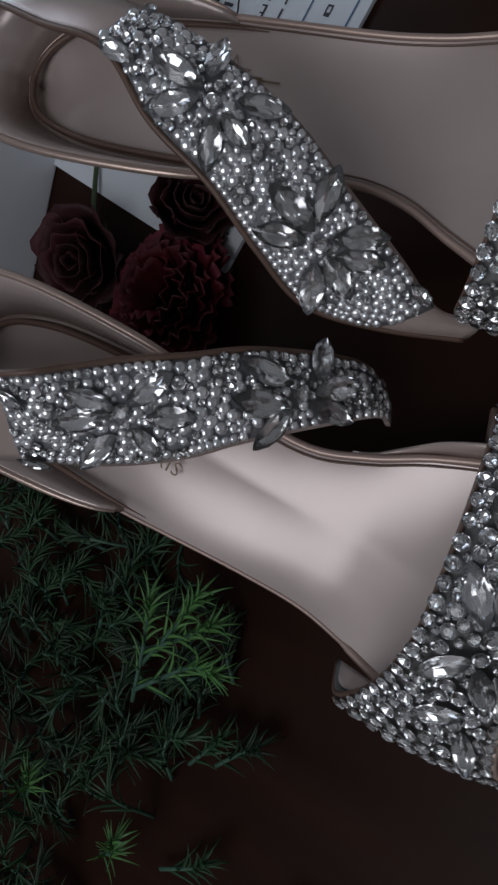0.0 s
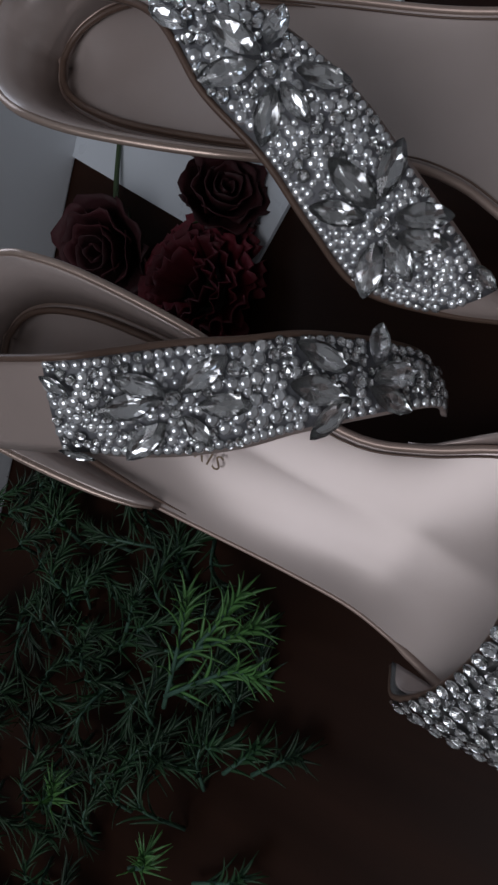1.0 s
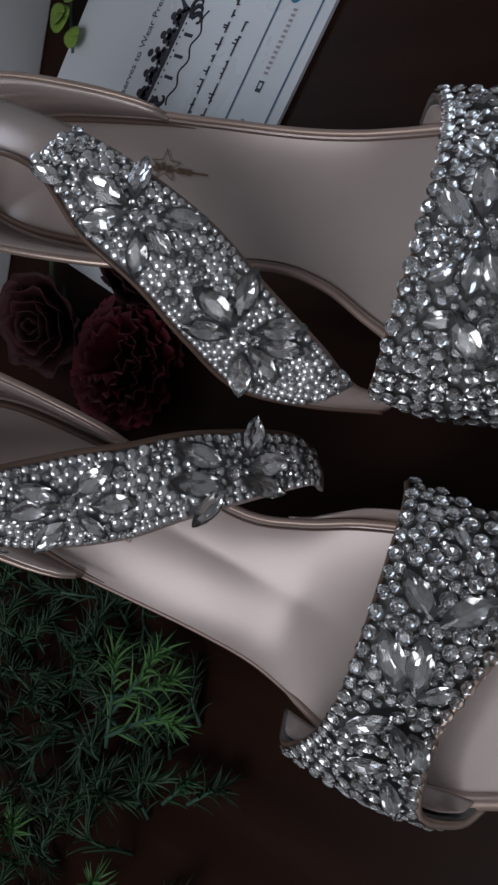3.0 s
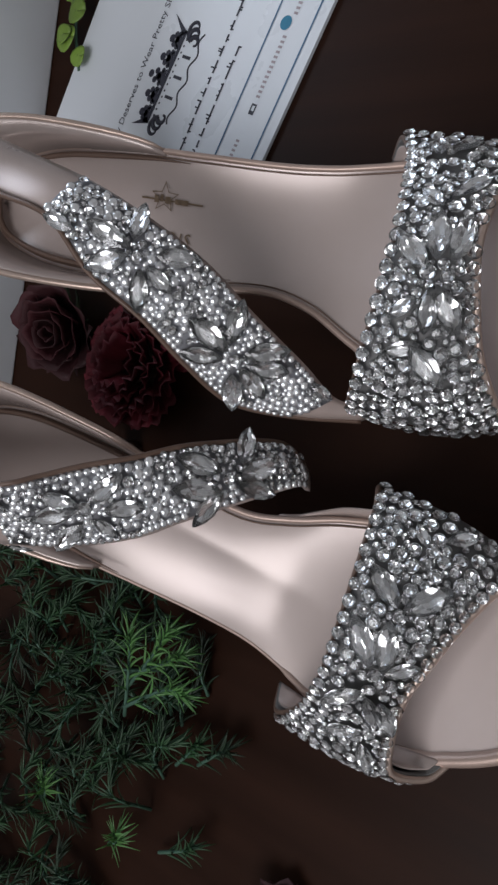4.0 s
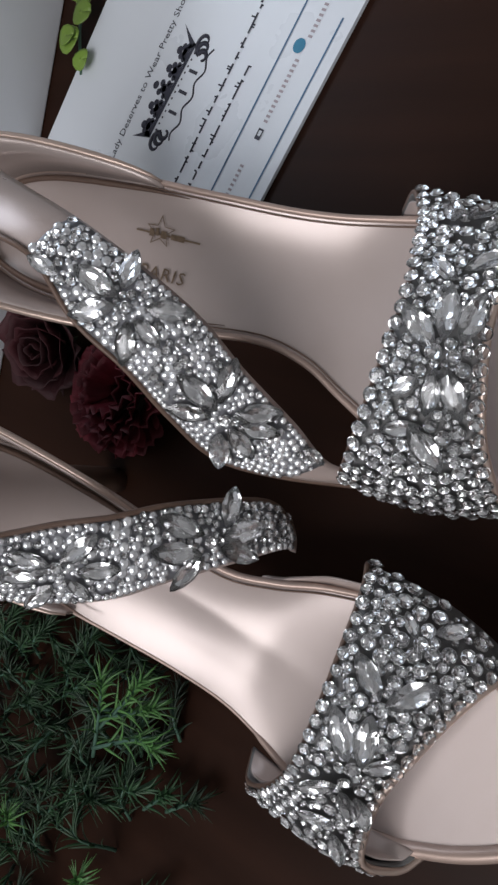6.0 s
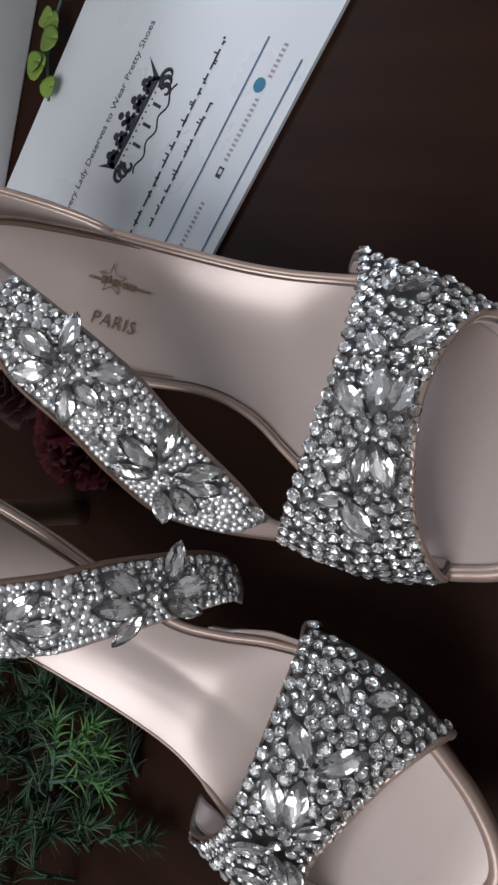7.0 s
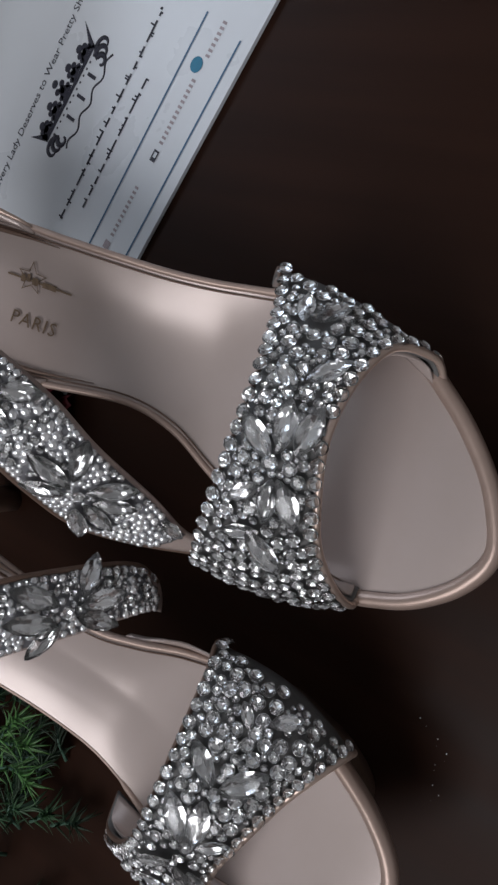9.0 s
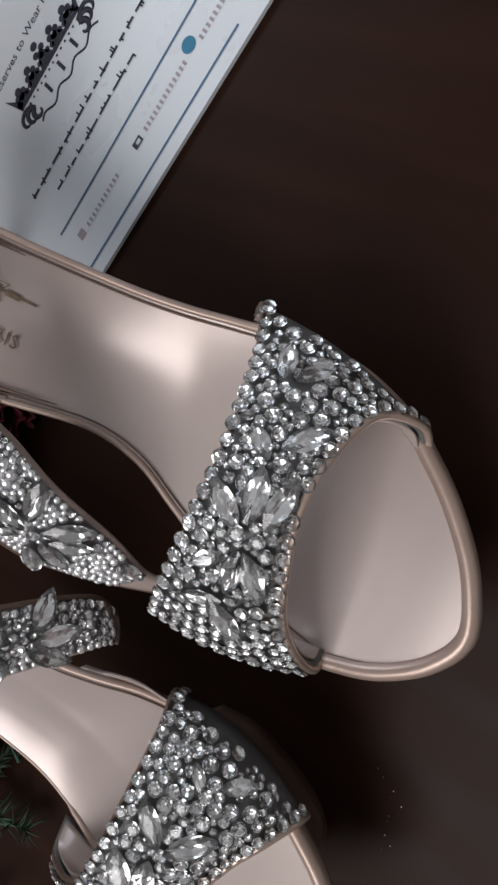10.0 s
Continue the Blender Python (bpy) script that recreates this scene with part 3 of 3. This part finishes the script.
def word_mesh(text, size, thick, spacing=1.0):
    cu = bpy.data.curves.new("word", "FONT")
    cu.body, cu.size, cu.align_x, cu.align_y, cu.space_character, cu.resolution_u = text, size, "CENTER", "CENTER", spacing, 2
    ob = new("word", cu)
    bpy.context.view_layer.update()
    me = bpy.data.meshes.new_from_object(ob.evaluated_get(bpy.context.evaluated_depsgraph_get()))
    bpy.data.objects.remove(ob)
    bm = bmesh.new()
    bm.from_mesh(me)
    bpy.data.meshes.remove(me)
    bpy.data.curves.remove(cu)
    return bm


# stones by place along and across the strap, half length in mm, turn in degrees
TOE_MARQUISES = ((0.235, 0.298, 5.1, 13), (0.226, 0.521, 5.7, 161), (0.387, 0.391, 4.3, 47), (0.343, 0.764, 5.5, 140), (0.498, 0.298, 6.1, 48), (0.460, 0.542, 6.1, 5),
                 (0.452, 0.804, 6.1, 166), (0.598, 0.306, 4.2, 138), (0.596, 0.557, 5.6, 178), (0.589, 0.731, 6.4, 26), (0.669, 0.370, 5.0, 110), (0.696, 0.573, 6.7, 37))
STRAP_MARQUISES = ((0.419, 0.489, 6.6, 14), (0.449, 0.255, 6.2, 59), (0.519, 0.246, 5.9, 124), (0.525, 0.487, 4.8, 174), (0.518, 0.809, 6.0, 37), (0.434, 0.845, 5.7, 114), (0.358, 0.080, 4.7, 24),
                   (0.647, 0.500, 7.0, 10), (0.662, 0.816, 6.2, 121), (0.727, 0.815, 6.6, 51), (0.750, 0.700, 5.9, 36), (0.755, 0.463, 6.0, 169), (0.752, 0.220, 6.7, 130), (0.666, 0.273, 6.1, 41), (0.847, 0.930, 3.9, 4))
PAIR_TOE_MARQUISES = ((0.655, 0.293, 6.0, 53), (0.666, 0.646, 6.8, 147), (0.550, 0.293, 6.5, 40), (0.557, 0.522, 6.4, 18), (0.428, 0.322, 6.4, 145), (0.325, 0.500, 6.0, 133),
                      (0.408, 0.709, 6.0, 26), (0.400, 0.870, 5.8, 30), (0.262, 0.800, 5.4, 18), (0.773, 0.401, 3.4, 48), (0.816, 0.624, 4.5, 142), (0.519, 0.780, 4.4, 133))
PAIR_STRAP_MARQUISES = ((0.758, 0.301, 7.0, 150), (0.726, 0.612, 7.2, 160), (0.721, 0.900, 6.4, 32), (0.832, 0.150, 6.4, 64), (0.831, 0.563, 6.7, 7), (0.811, 0.839, 6.3, 150),
                        (0.567, 0.294, 6.1, 29), (0.576, 0.578, 5.7, 171), (0.455, 0.296, 5.7, 154), (0.426, 0.457, 6.5, 7), (0.432, 0.780, 6.2, 42), (0.515, 0.745, 4.5, 120), (0.324, 0.930, 4.1, 153), (0.320, 0.224, 3.6, 144))
STRAP_START = 0.305

# strap edges from the outer heel cup, over the instep, down to the inner sole
sandal(False,
       [(-0.088, 0.010, 0.112), (-0.052, 0.005, 0.118), (-0.026, -0.003, 0.1155), (-0.005, -0.009, 0.1115), (0.007, -0.023, 0.103), (0.019, -0.033, 0.091), (0.027, -0.044, 0.077), (0.035, -0.053, 0.062), (0.0505, -0.0540, 0.049), (0.069, -0.0515, 0.036)],
       [(-0.091, 0.028, 0.098), (-0.057, 0.0215, 0.105), (-0.029, 0.0135, 0.1045), (0.000, 0.0045, 0.1015), (0.0205, -0.005, 0.0925), (0.034, -0.014, 0.082), (0.045, -0.025, 0.072), (0.056, -0.037, 0.056), (0.064, -0.046, 0.045), (0.073, -0.0450, 0.036)],
       0.875, "nude platform sandal with crystal straps, standing on the table", 3)
sandal(True,
       [(-0.086, -0.088, 0.110), (-0.050, -0.096, 0.119), (-0.021, -0.0925, 0.1200), (0.000, -0.0885, 0.1170), (0.008, -0.0840, 0.1090), (0.016, -0.0790, 0.1000), (0.025, -0.0745, 0.0900), (0.034, -0.0680, 0.0740), (0.0455, -0.0635, 0.0460), (0.051, -0.0690, 0.036)],
       [(-0.090, -0.108, 0.090), (-0.054, -0.1165, 0.104), (-0.026, -0.1135, 0.106), (-0.003, -0.109, 0.100), (0.013, -0.105, 0.092), (0.027, -0.099, 0.084), (0.036, -0.092, 0.075), (0.046, -0.084, 0.061), (0.0545, -0.0765, 0.043), (0.055, -0.0780, 0.036)],
       0.955, "nude platform sandal with crystal straps, beside green foliage", 5)


# ---- card ----
def card():
    m = Matrix.Translation((*CARD_AT, 0.0004)) @ Matrix.Rotation(radians(CARD_TURN), 4, "Z")
    flyer = thing("flyer_card", (-0.08, 0.07, 0), "white printed flyer card lying on the table under a sandal", "card")
    top = 0.0016

    def bars(name, rects, mat, parent, label=""):
        bm = bmesh.new()
        for x0, x1, y0, y1 in rects:
            bm.faces.new([bm.verts.new(m @ Vector((x, y, top + 0.0002))) for x, y in ((x0, y0), (x1, y0), (x1, y1), (x0, y1))])
        return part(name, bm, mat, parent, label, smooth=False)

    bm = bmesh.new()
    box(bm, (0, 0, 0), (CARD_L, CARD_W, top))
    bm.transform(m)
    sheet_ob = part("card_sheet", bm, CARD, flyer, "satin white card sheet", smooth=False)
    bm = word_mesh("Every Lady Deserves to Wear Pretty Shoes", 0.0052, 0)
    ends = [v.co.x for v in bm.verts]
    s = 0.094 / (max(ends) - min(ends))
    bm.transform(m @ Matrix.Translation((0.0965, 0.0950, top + 0.0002)) @ Matrix.Diagonal((s, 1.05, 1, 1)))
    part("printed_line", bm, INK, sheet_ob, "black printed line of words", smooth=False)
    rng = random.Random(4)
    # crown mark
    bm = bmesh.new()
    def poly(pts):
        bm.faces.new([bm.verts.new(m @ Vector((x, y, top + 0.0002))) for x, y in pts])
    poly([(0.080, 0.0765), (0.124, 0.0745), (0.1245, 0.0765), (0.080, 0.0785)])
    def disc(x, y, r):
        poly([(x + r * math.cos(a), y + r * math.sin(a)) for a in [j * math.tau / 10 for j in range(10)]])
    for k in range(5):
        x = 0.084 + k * 0.0088
        h = (0.0064, 0.0080, 0.0118, 0.0084, 0.0072)[k]
        y = 0.0785 - (x - 0.08) * 0.045
        poly([(x - 0.0042, y), (x + 0.0042, y), (x + 0.0012, y + h * 0.55), (x - 0.0012, y + h * 0.55)])
        for dx, f, r in ((0, 0.86, 0.0019), (-0.0021, 0.55, 0.0016), (0.0021, 0.55, 0.0016), (-0.0031, 0.22, 0.0013), (0.0031, 0.22, 0.0013), (0, 0.35, 0.0015)):
            disc(x + dx, y + h * f, r)
    for k in range(15):
        disc(0.0815 + k * 0.003, 0.0748 - k * 0.00013, 0.00055)
    poly([(0.077, 0.088), (0.080, 0.0765), (0.083, 0.0785)])
    poly([(0.130, 0.087), (0.1235, 0.0745), (0.1215, 0.077)])
    part("crown_mark", bm, INK, sheet_ob, "black printed crown mark", smooth=False)
    bars("mark_bar", [(0.0935 + 0.0095 * k, 0.0950 + 0.0095 * k, 0.0668 - 0.0004 * k, 0.0725 - 0.0004 * k) for k in range(3)], INK, sheet_ob)
    for x0, y0, flip in ((0.079, 0.071, 1), (0.126, 0.070, -1)):
        for k in range(3):
            bm = bmesh.new()
            pts = []
            for j in range(15):
                a = j / 14 * 4.6 + k * 0.9
                r = 0.0052 * (1 - j / 20) * (1 - 0.18 * k)
                pts.append(m @ Vector((x0 + flip * (r * math.cos(a) + 0.003 * k), y0 - 0.0012 * k + r * math.sin(a), top + 0.0001)))
            tube(bm, pts, lambda t: 0.0015 * (1 - 0.7 * t), 4, squash=0.15)
            part("scroll", bm, INK, sheet_ob)
    bm = bmesh.new()
    tube(bm, [m @ Vector((0.083 + 0.042 * j / 30, 0.0640 + 0.0013 * math.sin(j * 0.75) - 0.0005 * j / 30, top + 0.0001)) for j in range(31)], 0.0005, 4, squash=0.2)
    part("scroll", bm, INK, sheet_ob)

    def words(y, x0, x1, tall):
        out, x = [], x0
        while x < x1:
            w = rng.uniform(0.003, 0.009)
            out.append((x, min(x + w, x1), y - tall * 0.22, y + tall * 0.18))
            for _ in range(int(w / 0.0022)):
                px = x + rng.uniform(0, w)
                h = rng.uniform(0.4, 0.95) * tall
                up = rng.random() < 0.6
                out.append((px, px + 0.0007, y if up else y - h * 0.7, y + h if up else y))
            x += w + 0.0017
        return out

    bars("unread_line", words(0.0485, 0.058, 0.148, 0.0028), INK, sheet_ob)
    bars("unread_line", words(0.0395, 0.068, 0.126, 0.0026), INK, sheet_ob)
    bars("rule", [(0.056, 0.1560, 0.0262, 0.0271)], BLUE_INK, sheet_ob, "thin blue printed rule")
    bars("rule", [(0.056, 0.1530, 0.0053, 0.0062)], BLUE_INK, sheet_ob, "thin blue printed rule")
    def digits(y, x0, x1, tall):
        out, x = [], x0
        while x < x1:
            out.append((x, x + 0.0010, y - tall / 2, y + tall / 2))
            x += 0.0021
        return out
    bars("unread_line", digits(0.0170, 0.1075, 0.1345, 0.0022), GREY_INK, sheet_ob)
    bars("unread_line", digits(0.0165, 0.1425, 0.156, 0.0022), GREY_INK, sheet_ob)
    bars("unread_line", digits(0.0175, 0.067, 0.090, 0.0020), GREY_INK, sheet_ob)
    bars("phone_icon", [(0.1002, 0.1018, 0.0155, 0.0185), (0.1040, 0.1048, 0.0155, 0.0185), (0.1018, 0.1040, 0.0178, 0.0185), (0.1018, 0.1040, 0.0155, 0.0162)], INK, sheet_ob)
    bm = bmesh.new()
    bm.faces.new([bm.verts.new(m @ Vector((0.1385 + 0.0030 * math.cos(k * math.tau / 20), 0.0195 + 0.0030 * math.sin(k * math.tau / 20), top + 0.0002))) for k in range(20)])
    part("round_icon", bm, TEAL_INK, sheet_ob, "teal round printed icon", smooth=False)
    bars("square_icon", [(0.0610, 0.0645, 0.0160, 0.0195)], GREY_INK, sheet_ob)


card()


# ---- white box ----
def white_box():
    b = thing("gift_box", (-0.26, 0, 0), "large plain white cardboard box standing on the table", "box")
    turn = Matrix.Translation((-0.1725, 0, 0)) @ Matrix.Rotation(radians(3.5), 4, "Z")
    bm = bmesh.new()
    box(bm, (-0.20, -0.34, 0), (0, 0.30, 0.07), 0.0012)
    bm.transform(turn)
    part("box_body", bm, BOX, b, smooth=False)
    bm = bmesh.new()
    box(bm, (-0.202, -0.342, 0.071), (0.002, 0.302, 0.10), 0.0012)
    bm.transform(turn)
    part("lid", bm, BOX, b, smooth=False)


white_box()


# ---- roses ----
def petal(bm, radius, height, around, open_, curl, turn):
    rows = []
    for i in range(7):
        t = i / 6
        row = []
        for j in range(9):
            s = (j / 8 - 0.5) * 2
            edge = 1 - 0.16 * abs(s) ** 2.5 * t
            a = turn + s * around * (0.55 + 0.45 * math.sin(t * math.pi * 0.75))
            r = radius * (0.25 + 0.75 * math.sin(min(1, t * 1.1) * math.pi / 2)) * (1 + open_ * t * t) + curl * max(0, t - 0.7) * (1 + 0.6 * math.cos(s * 5))
            z = height * t * edge - curl * 0.8 * max(0, t - 0.8) + radius * 0.07 * math.sin(s * 5 + turn * 5) * t
            r += radius * 0.09 * math.sin(s * 6 + turn * 7 + t * 4) * t * t
            row.append(Vector((r * math.cos(a), r * math.sin(a), z)))
        rows.append(row)
    sheet(bm, rows, 0.0004)


def rose(x, y, z, size, lean, to, label, seed, stem=None):
    rng = random.Random(seed)
    r = thing("rose", (x, y, z), label, "rose", "red roses")
    m = Matrix.Translation((x, y, z + size * 0.75)) @ Matrix.Rotation(radians(to), 4, "Z") @ Matrix.Rotation(radians(lean), 4, "Y") @ Matrix.Translation((0, 0, -size * 0.7))
    k = 0
    for ring_r, count, height, open_, curl in ((0.20, 3, 1.02, 0.0, 0.0), (0.36, 3, 1.08, 0.06, 0.06), (0.52, 4, 1.08, 0.12, 0.16), (0.70, 5, 1.0, 0.2, 0.26), (0.86, 6, 0.88, 0.3, 0.36)):
        for i in range(count):
            bm = bmesh.new()
            petal(bm, ring_r * size, height * size * 1.25, math.tau / count * 0.72, open_, curl * size, i * math.tau / count + k * 0.7 + rng.uniform(-0.15, 0.15))
            bm.transform(m)
            part("petal", bm, PETAL, r)
        k += 1
    for i in range(5):
        a = i * math.tau / 5
        bm = bmesh.new()
        sheet(bm, [[Vector((size * (0.2 + 0.75 * t) * math.cos(a + s * 0.22 * (1 - t)), size * (0.2 + 0.75 * t) * math.sin(a + s * 0.22 * (1 - t)), size * (-0.02 - 0.12 * math.sin(t * 3)))) for s in (-1, 0, 1)] for t in (0, 0.25, 0.5, 0.75, 1)], 0.0003)
        bm.transform(m)
        part("sepal", bm, SEPAL, r)
    if stem:
        bm = bmesh.new()
        tube(bm, spline([m @ Vector((0, 0, 0)), *stem], 14), lambda t: 0.0016 - 0.0006 * t, 7)
        part("stem", bm, SEPAL, r)


rose(-0.118, -0.036, 0.0, 0.019, 25, -60, "deep red rose lying on the table by the box", 1, [(-0.13, -0.01, 0.006), (-0.145, 0.03, 0.002)])
rose(-0.062, -0.010, 0.002, 0.014, 50, 20, "dark red rose lying on the white card", 2, [(-0.080, -0.012, 0.006), (-0.087, -0.006, 0.003)])
rose(0.062, -0.245, 0.0, 0.013, 30, 60, "small dark red rose beside the green foliage", 4)


def ruffled_flower(x, y, size, label, seed):
    """A flat, wide-open bloom of many small crimped petals."""
    rng = random.Random(seed)
    bloom = thing("flower", (x, y, 0), label, "flower", "red roses")
    for k in range(46):
        t = (k + 0.5) / 46
        a = k * 2.39996
        out = size * (0.10 + 0.72 * math.sqrt(t))
        lean = 0.35 + 1.05 * t
        long, wide = size * rng.uniform(0.36, 0.52), size * rng.uniform(0.20, 0.30)
        rows = []
        for i in range(6):
            f = i / 5
            row = []
            for j in range(11):
                g = (j / 10 - 0.5) * 2
                w = wide * (0.25 + 0.75 * math.sin(f * 1.7)) * g
                crimp = size * 0.055 * f * f * math.sin(g * 9 + k) + size * 0.03 * f * math.sin(g * 17 + 2 * k)
                r = out * 0.55 + long * f * math.sin(lean) + crimp * math.cos(lean)
                z = 0.0012 + size * 0.16 * (1 - t) + long * f * math.cos(lean) * (1 - 0.12 * abs(g)) - crimp * math.sin(lean) * 0.5
                row.append(Vector((x + r * math.cos(a) - w * math.sin(a), y + r * math.sin(a) + w * math.cos(a), max(z, 0.0008))))
            rows.append(row)
        bm = bmesh.new()
        sheet(bm, rows, 0.0003)
        part("petal", bm, PETAL_LIT, bloom)
    bm = bmesh.new()
    tube(bm, [Vector((x, y, 0.0)), Vector((x, y, size * 0.10)), Vector((x, y, size * 0.18))], lambda t: size * (0.16 - 0.08 * t), 8)
    part("calyx", bm, SEPAL, bloom)


ruffled_flower(-0.068, -0.046, 0.036, "wide open ruffled flower lying between the sandals, red raised as lit", 3)


# ---- greenery ----
def sprig_mesh(bm_stem, bm_leaf, line, rng, count, longest):
    """A stem with soft blades that leave it at a slant and bend outwards at their tips."""
    n = len(line) - 1
    tube(bm_stem, line, lambda t: 0.0009 - 0.0005 * t, 5)
    for k in range(count):
        t = 0.12 + 0.88 * (k / (count - 1)) ** 0.8
        i = min(int(t * n), n - 1)
        p = line[i].lerp(line[i + 1], t * n - i)
        d = (line[i + 1] - line[i]).normalized()
        a = k * 2.4 + rng.uniform(-0.5, 0.5)
        x = d.cross(Vector((0.3, 0.2, 0.9))).normalized()
        y = d.cross(x)
        out = x * math.cos(a) + y * math.sin(a)
        ln = longest * rng.uniform(0.62, 1.0) * (1.0 - 0.25 * t)
        slant = rng.uniform(0.30, 0.62) * (1.15 - 0.55 * t)
        bend = rng.uniform(0.15, 0.55)
        pts = []
        for j in range(6):
            q = j / 5
            pts.append(p + (d * (q - 0.22 * bend * q * q) + out * (slant * q + bend * q * q * q * 0.75)) * ln + Vector((0, 0, -0.16 * ln * q * q)))
        for v in pts:
            v.z = max(v.z, 0.0006)
        tube(bm_leaf, pts, lambda t: 0.00105 * (1 - 0.88 * t) * (0.6 + 1.2 * t if t < 0.33 else 1), 4, squash=0.42)


def foliage():
    rng = random.Random(11)
    plant = thing("green_plant", (-0.05, -0.22, 0), "artificial green plant with feathery needle leaves on the table", "plant")
    # tufts painted as lit come first, then the sprigs painted as shaded
    lightened = [((-0.0236, -0.1953, 0.020), (-0.0134, -0.1650, 0.034), (-0.0095, -0.1500, 0.041)), ((-0.018, -0.178, 0.027), (0.000, -0.156, 0.036), (0.0085, -0.1430, 0.040)),
             ((-0.016, -0.172, 0.029), (0.006, -0.157, 0.036), (0.0165, -0.1495, 0.040)), ((-0.022, -0.190, 0.023), (0.0070, -0.168, 0.034), (0.0190, -0.1640, 0.038)),
             ((-0.030, -0.262, 0.008), (-0.0155, -0.2490, 0.020), (-0.0110, -0.2400, 0.027)), ((-0.075, -0.262, 0.010), (-0.064, -0.249, 0.021), (-0.0600, -0.2400, 0.027))]
    dull = [((-0.076, -0.205, 0.010), (-0.067, -0.192, 0.022), (-0.062, -0.186, 0.027)), ((-0.058, -0.182, 0.010), (-0.049, -0.170, 0.020), (-0.044, -0.163, 0.026)), ((-0.002, -0.212, 0.006), (0.008, -0.200, 0.011), (0.013, -0.194, 0.014)),
            ((0.008, -0.208, 0.004), (0.020, -0.196, 0.009), (0.026, -0.191, 0.012)), ((-0.032, -0.226, 0.008), (-0.024, -0.217, 0.016), (-0.020, -0.213, 0.019)), ((-0.004, -0.254, 0.004), (0.012, -0.242, 0.010), (0.018, -0.236, 0.013))]
    while len(dull) < 125:
        x, y = rng.uniform(-0.140, 0.006), rng.uniform(-0.33, -0.128)
        if x > -0.035 and (y < -0.225 or y > -0.150):
            continue
        z = rng.uniform(0.005, 0.019)
        a = rng.gauss(0.9, 0.8)
        ln = rng.uniform(0.018, 0.032)
        tip = Vector((x, y, z))
        base = tip - Vector((math.cos(a) * ln, math.sin(a) * ln, 0))
        dull.append(((base.x, base.y, 0.0015), tuple(base.lerp(tip, 0.55) + Vector((0, 0, 0.002))), tuple(tip)))
    for number, line in enumerate(lightened + dull):
        is_lit = number < len(lightened)
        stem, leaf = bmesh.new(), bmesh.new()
        sprig_mesh(stem, leaf, spline([Vector(p) for p in line], 10), rng, 28 if is_lit else 24, 0.0160 if is_lit else 0.0145)
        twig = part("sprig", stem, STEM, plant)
        part("needles", leaf, NEEDLE_LIGHTENED if is_lit else NEEDLE_SHADED, twig)


def round_leaves():
    rng = random.Random(8)
    twig = thing("leafy_twig", (-0.152, 0.125, 0), "small twig of round yellow green leaves beside the card", "twig")
    line = spline([(-0.152, 0.100, 0.002), (-0.156, 0.125, 0.006), (-0.150, 0.150, 0.008), (-0.146, 0.175, 0.010)], 16)
    bm = bmesh.new()
    tube(bm, line, 0.0008, 6)
    part("twig_stem", bm, STEM, twig)
    for k in range(9):
        p = line[min(15, 1 + k * 14 // 9)]
        a = k * 2.2
        c = p + Vector((0.005 * math.cos(a), 0.005 * math.sin(a), 0.004 + 0.002 * math.sin(k)))
        r = rng.uniform(0.0050, 0.0072)
        bm = bmesh.new()
        rows = []
        for i in range(5):
            q = i / 4
            rows.append([c + Vector((r * q * math.cos(j * math.tau / 12), r * q * math.sin(j * math.tau / 12), 0.0007 * q * q * math.cos(j * math.tau / 6 + k))) for j in range(13)])
        sheet(bm, rows, 0.0004)
        part("leaf", bm, LEAF, twig)


foliage()
round_leaves()


# ---- silver specks on the table ----
def glitter():
    rng = random.Random(21)
    bm = bmesh.new()
    for k in range(11):
        a = -0.5 + k * 0.19 + rng.uniform(-0.12, 0.12)
        x, y = 0.136 + 0.011 * math.cos(a) + rng.uniform(-0.003, 0.003), -0.097 + 0.014 * math.sin(a) + rng.uniform(-0.001, 0.001)
        r = rng.uniform(0.00012, 0.00034)
        bm.faces.new([bm.verts.new((x + r * math.cos(b + k), y + r * math.sin(b + k), 0.0004 + 0.0002 * math.sin(b * 2))) for b in (0, 1.2, 2.6, 3.9, 5.1)])
    single("glitter", bm, FOIL, "tiny silver specks in an arc on the table", "glitter", "stuff")


glitter()
